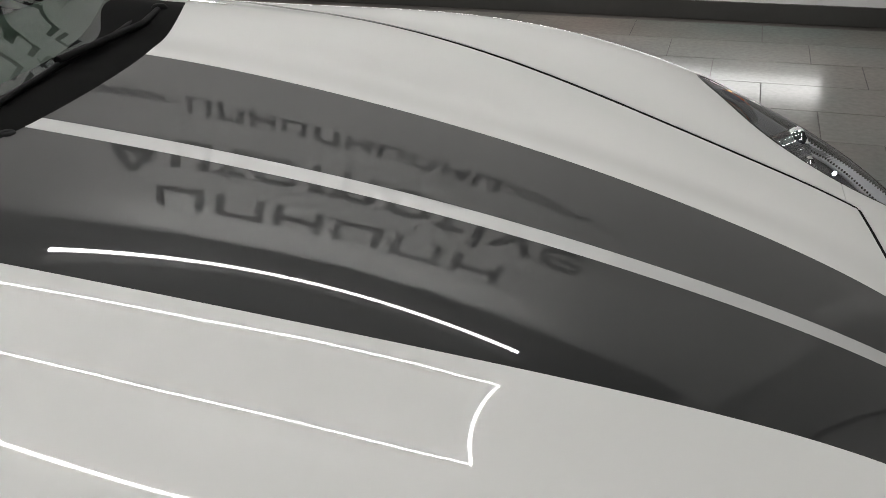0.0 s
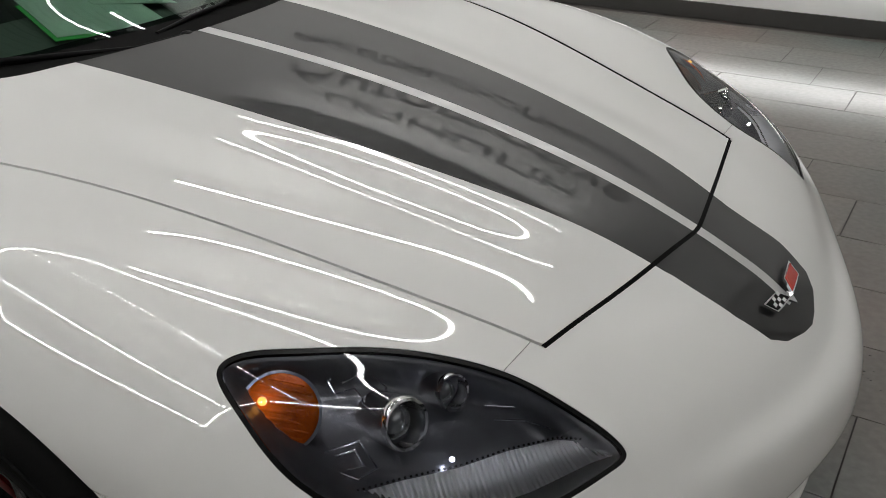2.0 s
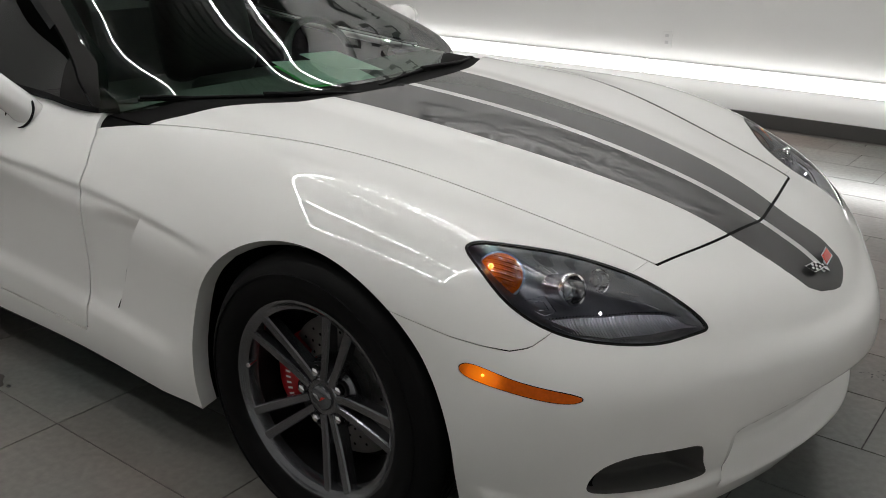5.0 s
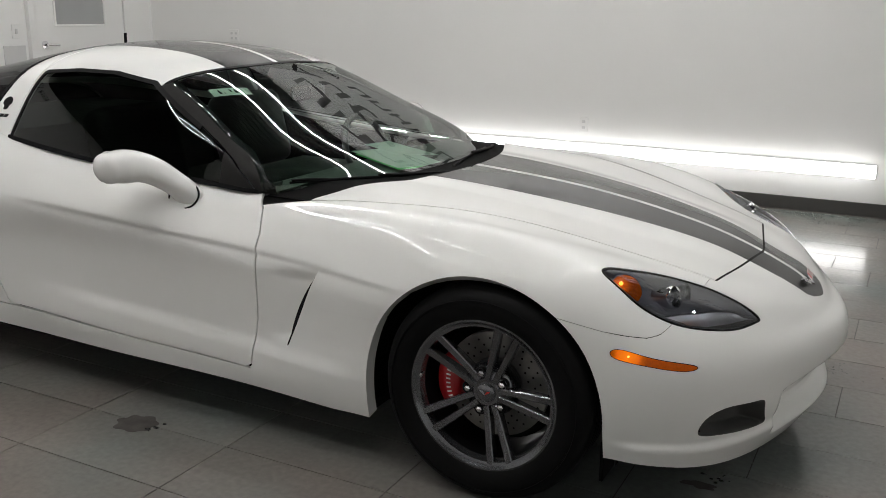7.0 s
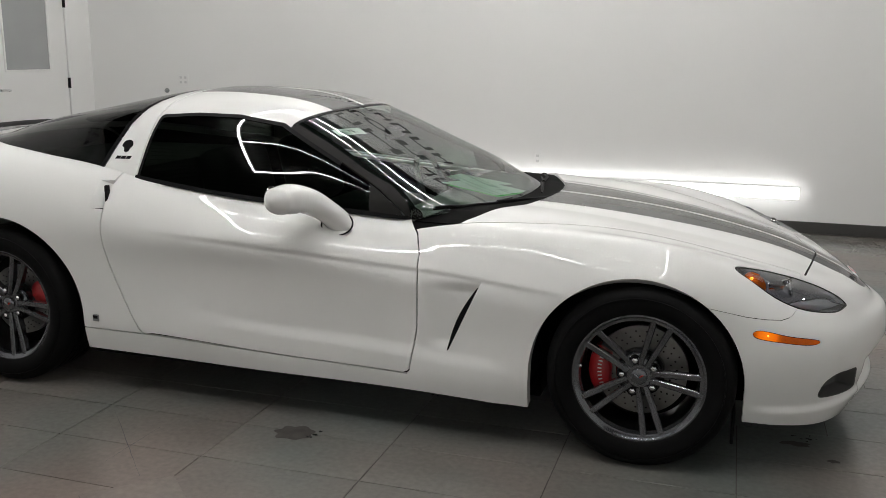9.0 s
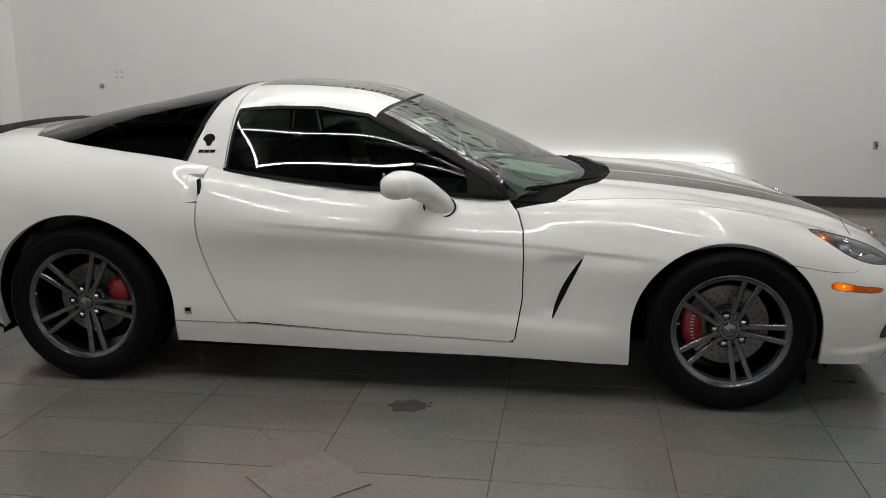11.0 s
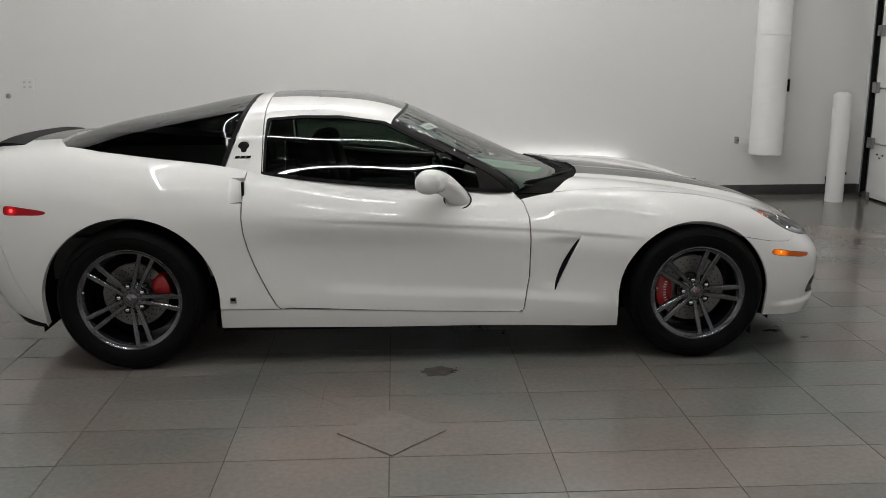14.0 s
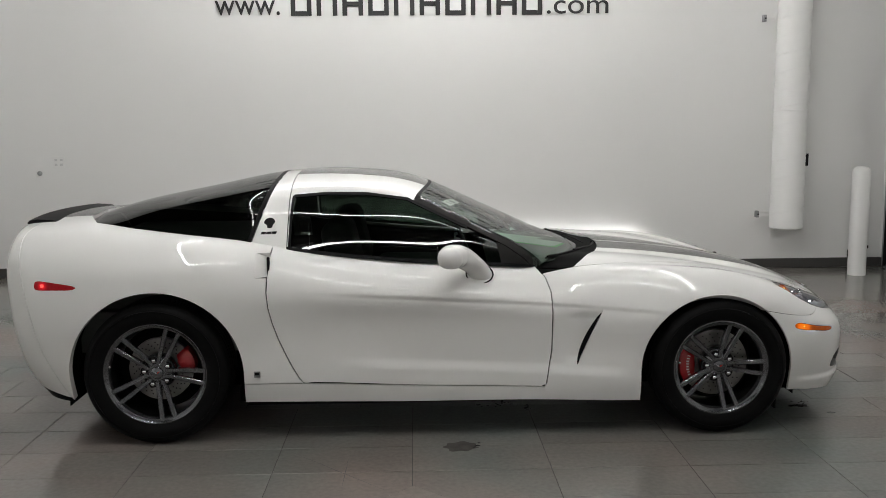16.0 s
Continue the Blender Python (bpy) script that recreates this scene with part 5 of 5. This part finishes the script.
    tagged(part("disc_holes", holes, LINER, ob), kind="stuff")
    part("hub_bell", revolve([(.001, dy - .03), (.074, dy - .03), (.078, dy - .024), (.078, dy)], 40), DISC, ob, smooth_by=40)
    part("backing_plate", revolve([(.06, dy + .032), (r_rim - .04, dy + .045), (r_rim - .04, dy + .05), (.06, dy + .04)], 40), LINER, ob)
    cal = bmesh.new()
    a0, span = radians(caliper_at), radians(caliper_span)
    rings = []
    for k in range(13):
        t = -1 + 2 * k / 12
        a = a0 + span * t
        r0, r1 = disc_r - .062 + .014 * abs(t), min(disc_r + .022, r_rim - .034)
        r1 -= .012 * t ** 4
        yf = dy - .034 + .010 * t ** 4
        rings.append([cal.verts.new((r * math.cos(a), y, r * math.sin(a))) for r, y in ((r0, yf + .012), (r0 + .010, yf), (r1 - .022, yf - .002), (r1 - .004, yf + .008), (r1, dy + .03), (r0, dy + .03))])
    for a, b in zip(rings, rings[1:]):
        for j in range(6):
            cal.faces.new([a[j], a[(j + 1) % 6], b[(j + 1) % 6], b[j]])
    cal.faces.new(rings[0][::-1])
    cal.faces.new(rings[-1])
    part("brake_caliper", cal, RED, ob, "red painted brake caliper", smooth_by=50)
    for k in range(8 if x > 0 else 0):
        a = a0 + radians(-19 + 38 * k / 7) * (1 if math.cos(a0) < 0 else -1)
        r = disc_r - .020
        bar = box(-.007, .007, -.001, .0, -.0022, .0022)
        bmesh.ops.transform(bar, matrix=Matrix.Translation((r * math.cos(a), dy - .0355, r * math.sin(a))) @ Matrix.Rotation(-a, 4, "Y"), verts=bar.verts)
        part("caliper_bar", bar, WHITE, ob)
    return ob


for s in (-1, 1):
    wheel(1.3425, s, .3265, .245, .228, .3265, -2, 182, 31, .162, .896)
    wheel(-1.3425, s, .341, .285, .242, .341, -5, 20, 21, .152, .903)

# -- floor tiles: 12 by 24 inch, straight joints beside the car, rows shifted by a third past it --
TL, TW, GAP = .6096, .3048, .0035
floor = slab("floor", GROUT, X0, X1, Y0, Y1, -.05, -.003, label="grey rectangular porcelain floor tiles with dark joints", category="floor")
tile_mesh = bpy.data.meshes.new("tile")
tb = bmesh.new()
w, d, e = TL / 2 - GAP / 2, TW / 2 - GAP / 2, .0005
low = [tb.verts.new((sx * w, sy * d, -.006)) for sx, sy in ((-1, -1), (1, -1), (1, 1), (-1, 1))]
mid = [tb.verts.new((sx * w, sy * d, -e)) for sx, sy in ((-1, -1), (1, -1), (1, 1), (-1, 1))]
top = [tb.verts.new((sx * (w - e), sy * (d - e), 0)) for sx, sy in ((-1, -1), (1, -1), (1, 1), (-1, 1))]
tb.faces.new(top)
for a, b in ((low, mid), (mid, top)):
    for k in range(4):
        tb.faces.new([a[k], a[(k + 1) % 4], b[(k + 1) % 4], b[k]])
tb.to_mesh(tile_mesh)
tb.free()
tile_mesh.materials.append(TILE)
rest_v, rest_f, placed = [], [], []
rng = random.Random(4)
for j in range(-20, 18):
    y = -1.30 + TW * j + TW / 2
    shift = ((2.02 - TL / 3 * (j - 9)) if j > 2 else .47) % TL
    for i in range(-9, 9):
        x = shift + TL * i + TL / 2
        if y - d < Y0 or y + d > Y1 + .2 or x - w < X0 - .5 or x + w > X1 + .5:
            continue
        placed.append((math.hypot((x - .3) / 1.4, y + .6), x, y))
placed.sort()
for n, (far, x, y) in enumerate(placed):
    x0, x1, y1 = max(x - w, X0), min(x + w, X1), min(y + d, Y1)
    whole = x0 == x - w and x1 == x + w and y1 == y + d
    if n < 300 and whole:
        t = new("tile", tile_mesh)
        t.parent, t.location = floor, (x, y, rng.uniform(-.0004, .0004))
    elif x1 - x0 > .01 and y1 > y - d + .01:
        k = len(rest_v)
        rest_v += [(x0, y - d, 0), (x1, y - d, 0), (x1, y1, 0), (x0, y1, 0), (x0, y - d, -.006), (x1, y - d, -.006), (x1, y1, -.006), (x0, y1, -.006)]
        rest_f += [(k, k + 1, k + 2, k + 3), (k + 4, k + 5, k + 1, k), (k + 5, k + 6, k + 2, k + 1), (k + 6, k + 7, k + 3, k + 2), (k + 7, k + 4, k, k + 3)]
rest = bpy.data.meshes.new("tile_rest")
rest.from_pydata(rest_v, [], rest_f)
rest.materials.append(TILE)
far_tiles = new("tile_rest", rest)
far_tiles.parent = floor
tagged(far_tiles, kind="stuff")

loose = thing("loose_tile", "thin grey square sample tile lying on the floor", "tile", (-.131, -1.69, .0))
lt = part("slab", box(-.1524, .1524, -.1524, .1524, .0008, .007, .001), PALE_TILE, loose, "chipped grey square tile")
lt.rotation_euler = (0, 0, radians(45.5))


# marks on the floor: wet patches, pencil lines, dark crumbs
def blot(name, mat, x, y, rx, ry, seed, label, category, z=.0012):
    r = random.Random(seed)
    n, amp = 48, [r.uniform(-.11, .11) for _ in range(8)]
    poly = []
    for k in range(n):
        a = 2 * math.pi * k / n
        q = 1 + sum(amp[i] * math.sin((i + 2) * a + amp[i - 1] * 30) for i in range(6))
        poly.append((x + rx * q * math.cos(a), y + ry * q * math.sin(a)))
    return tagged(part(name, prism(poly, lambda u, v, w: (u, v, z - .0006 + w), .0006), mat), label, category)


blot("wet_patch", WET, .085, -1.01, .078, .060, 3, "dark wet patch on the grey floor tiles", "puddle")
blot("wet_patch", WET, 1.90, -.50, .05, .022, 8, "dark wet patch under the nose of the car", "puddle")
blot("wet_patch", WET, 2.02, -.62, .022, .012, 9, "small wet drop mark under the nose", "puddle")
crumbs = thing("dirt_crumbs", "dark dirt crumbs fallen on the floor tiles", "dirt")
rng = random.Random(11)
crumb_bm = bmesh.new()
for cx, cy, spread, count in ((1.07, -.755, .02, 12), (2.16, .70, .06, 40)):
    for _ in range(count):
        x, y, r = rng.gauss(cx, spread), rng.gauss(cy, spread * .7), rng.uniform(.0012, .0035)
        bmesh.ops.create_icosphere(crumb_bm, subdivisions=1, radius=r, matrix=Matrix.Translation((x, y, r * .2)) @ Matrix.Diagonal((1.3, .8, .35, 1)))
tagged(part("crumb", crumb_bm, DIRT, crumbs), kind="stuff")

PENCIL = material("pencil line", (.03, .028, .027), .7, vary=.6, scale=30)
lines = thing("layout_lines", "thin dark pencil lines crossing on the floor tiles", "marking")
for x0, y0, x1, y1 in ((-.70, -1.04, -.25, -1.505), (-.428, -1.13, -.433, -1.45), (.474, -1.22, .467, -1.37), (.59, -1.309, .70, -1.294)):
    a, b = Vector((x0, y0, 0)), Vector((x1, y1, 0))
    along, n = b - a, 14
    across = Vector((-along.y, along.x, 0)).normalized()
    bm, edge = bmesh.new(), []
    for k in range(n + 1):
        c = a + along * (k / n) + across * rng.gauss(0, .0007)
        half = .0013 * (1 - .75 * abs(2 * k / n - 1)) * rng.uniform(.7, 1.2)
        edge.append([bm.verts.new(c + across * (half * sg) + Vector((0, 0, .0009))) for sg in (-1, 1)])
    for p, q in zip(edge, edge[1:]):
        bm.faces.new([p[0], q[0], q[1], p[1]])
    part("pencil_line", bm, PENCIL, lines)

WATER = material("water drops", (.03, .03, .03), .03, spec=.8)
drips = thing("water_drips", "small shining water drips on the tiles under the sill", "water drops")
drop_bm = bmesh.new()
for cx, cy, sx, sy, count in ((.32, -.37, .06, .03, 26), (.465, -.44, .008, .05, 12), (.165, -1.01, .012, .012, 10), (1.94, -.44, .03, .02, 9)):
    for _ in range(count):
        r = rng.uniform(.002, .006)
        bmesh.ops.create_icosphere(drop_bm, subdivisions=2, radius=r, matrix=Matrix.Translation((rng.gauss(cx, sx), rng.gauss(cy, sy), .0008)) @ Matrix.Diagonal((1.4, 1, .35, 1)))
tagged(part("drop", drop_bm, WATER, drips, smooth_by=80), kind="stuff")
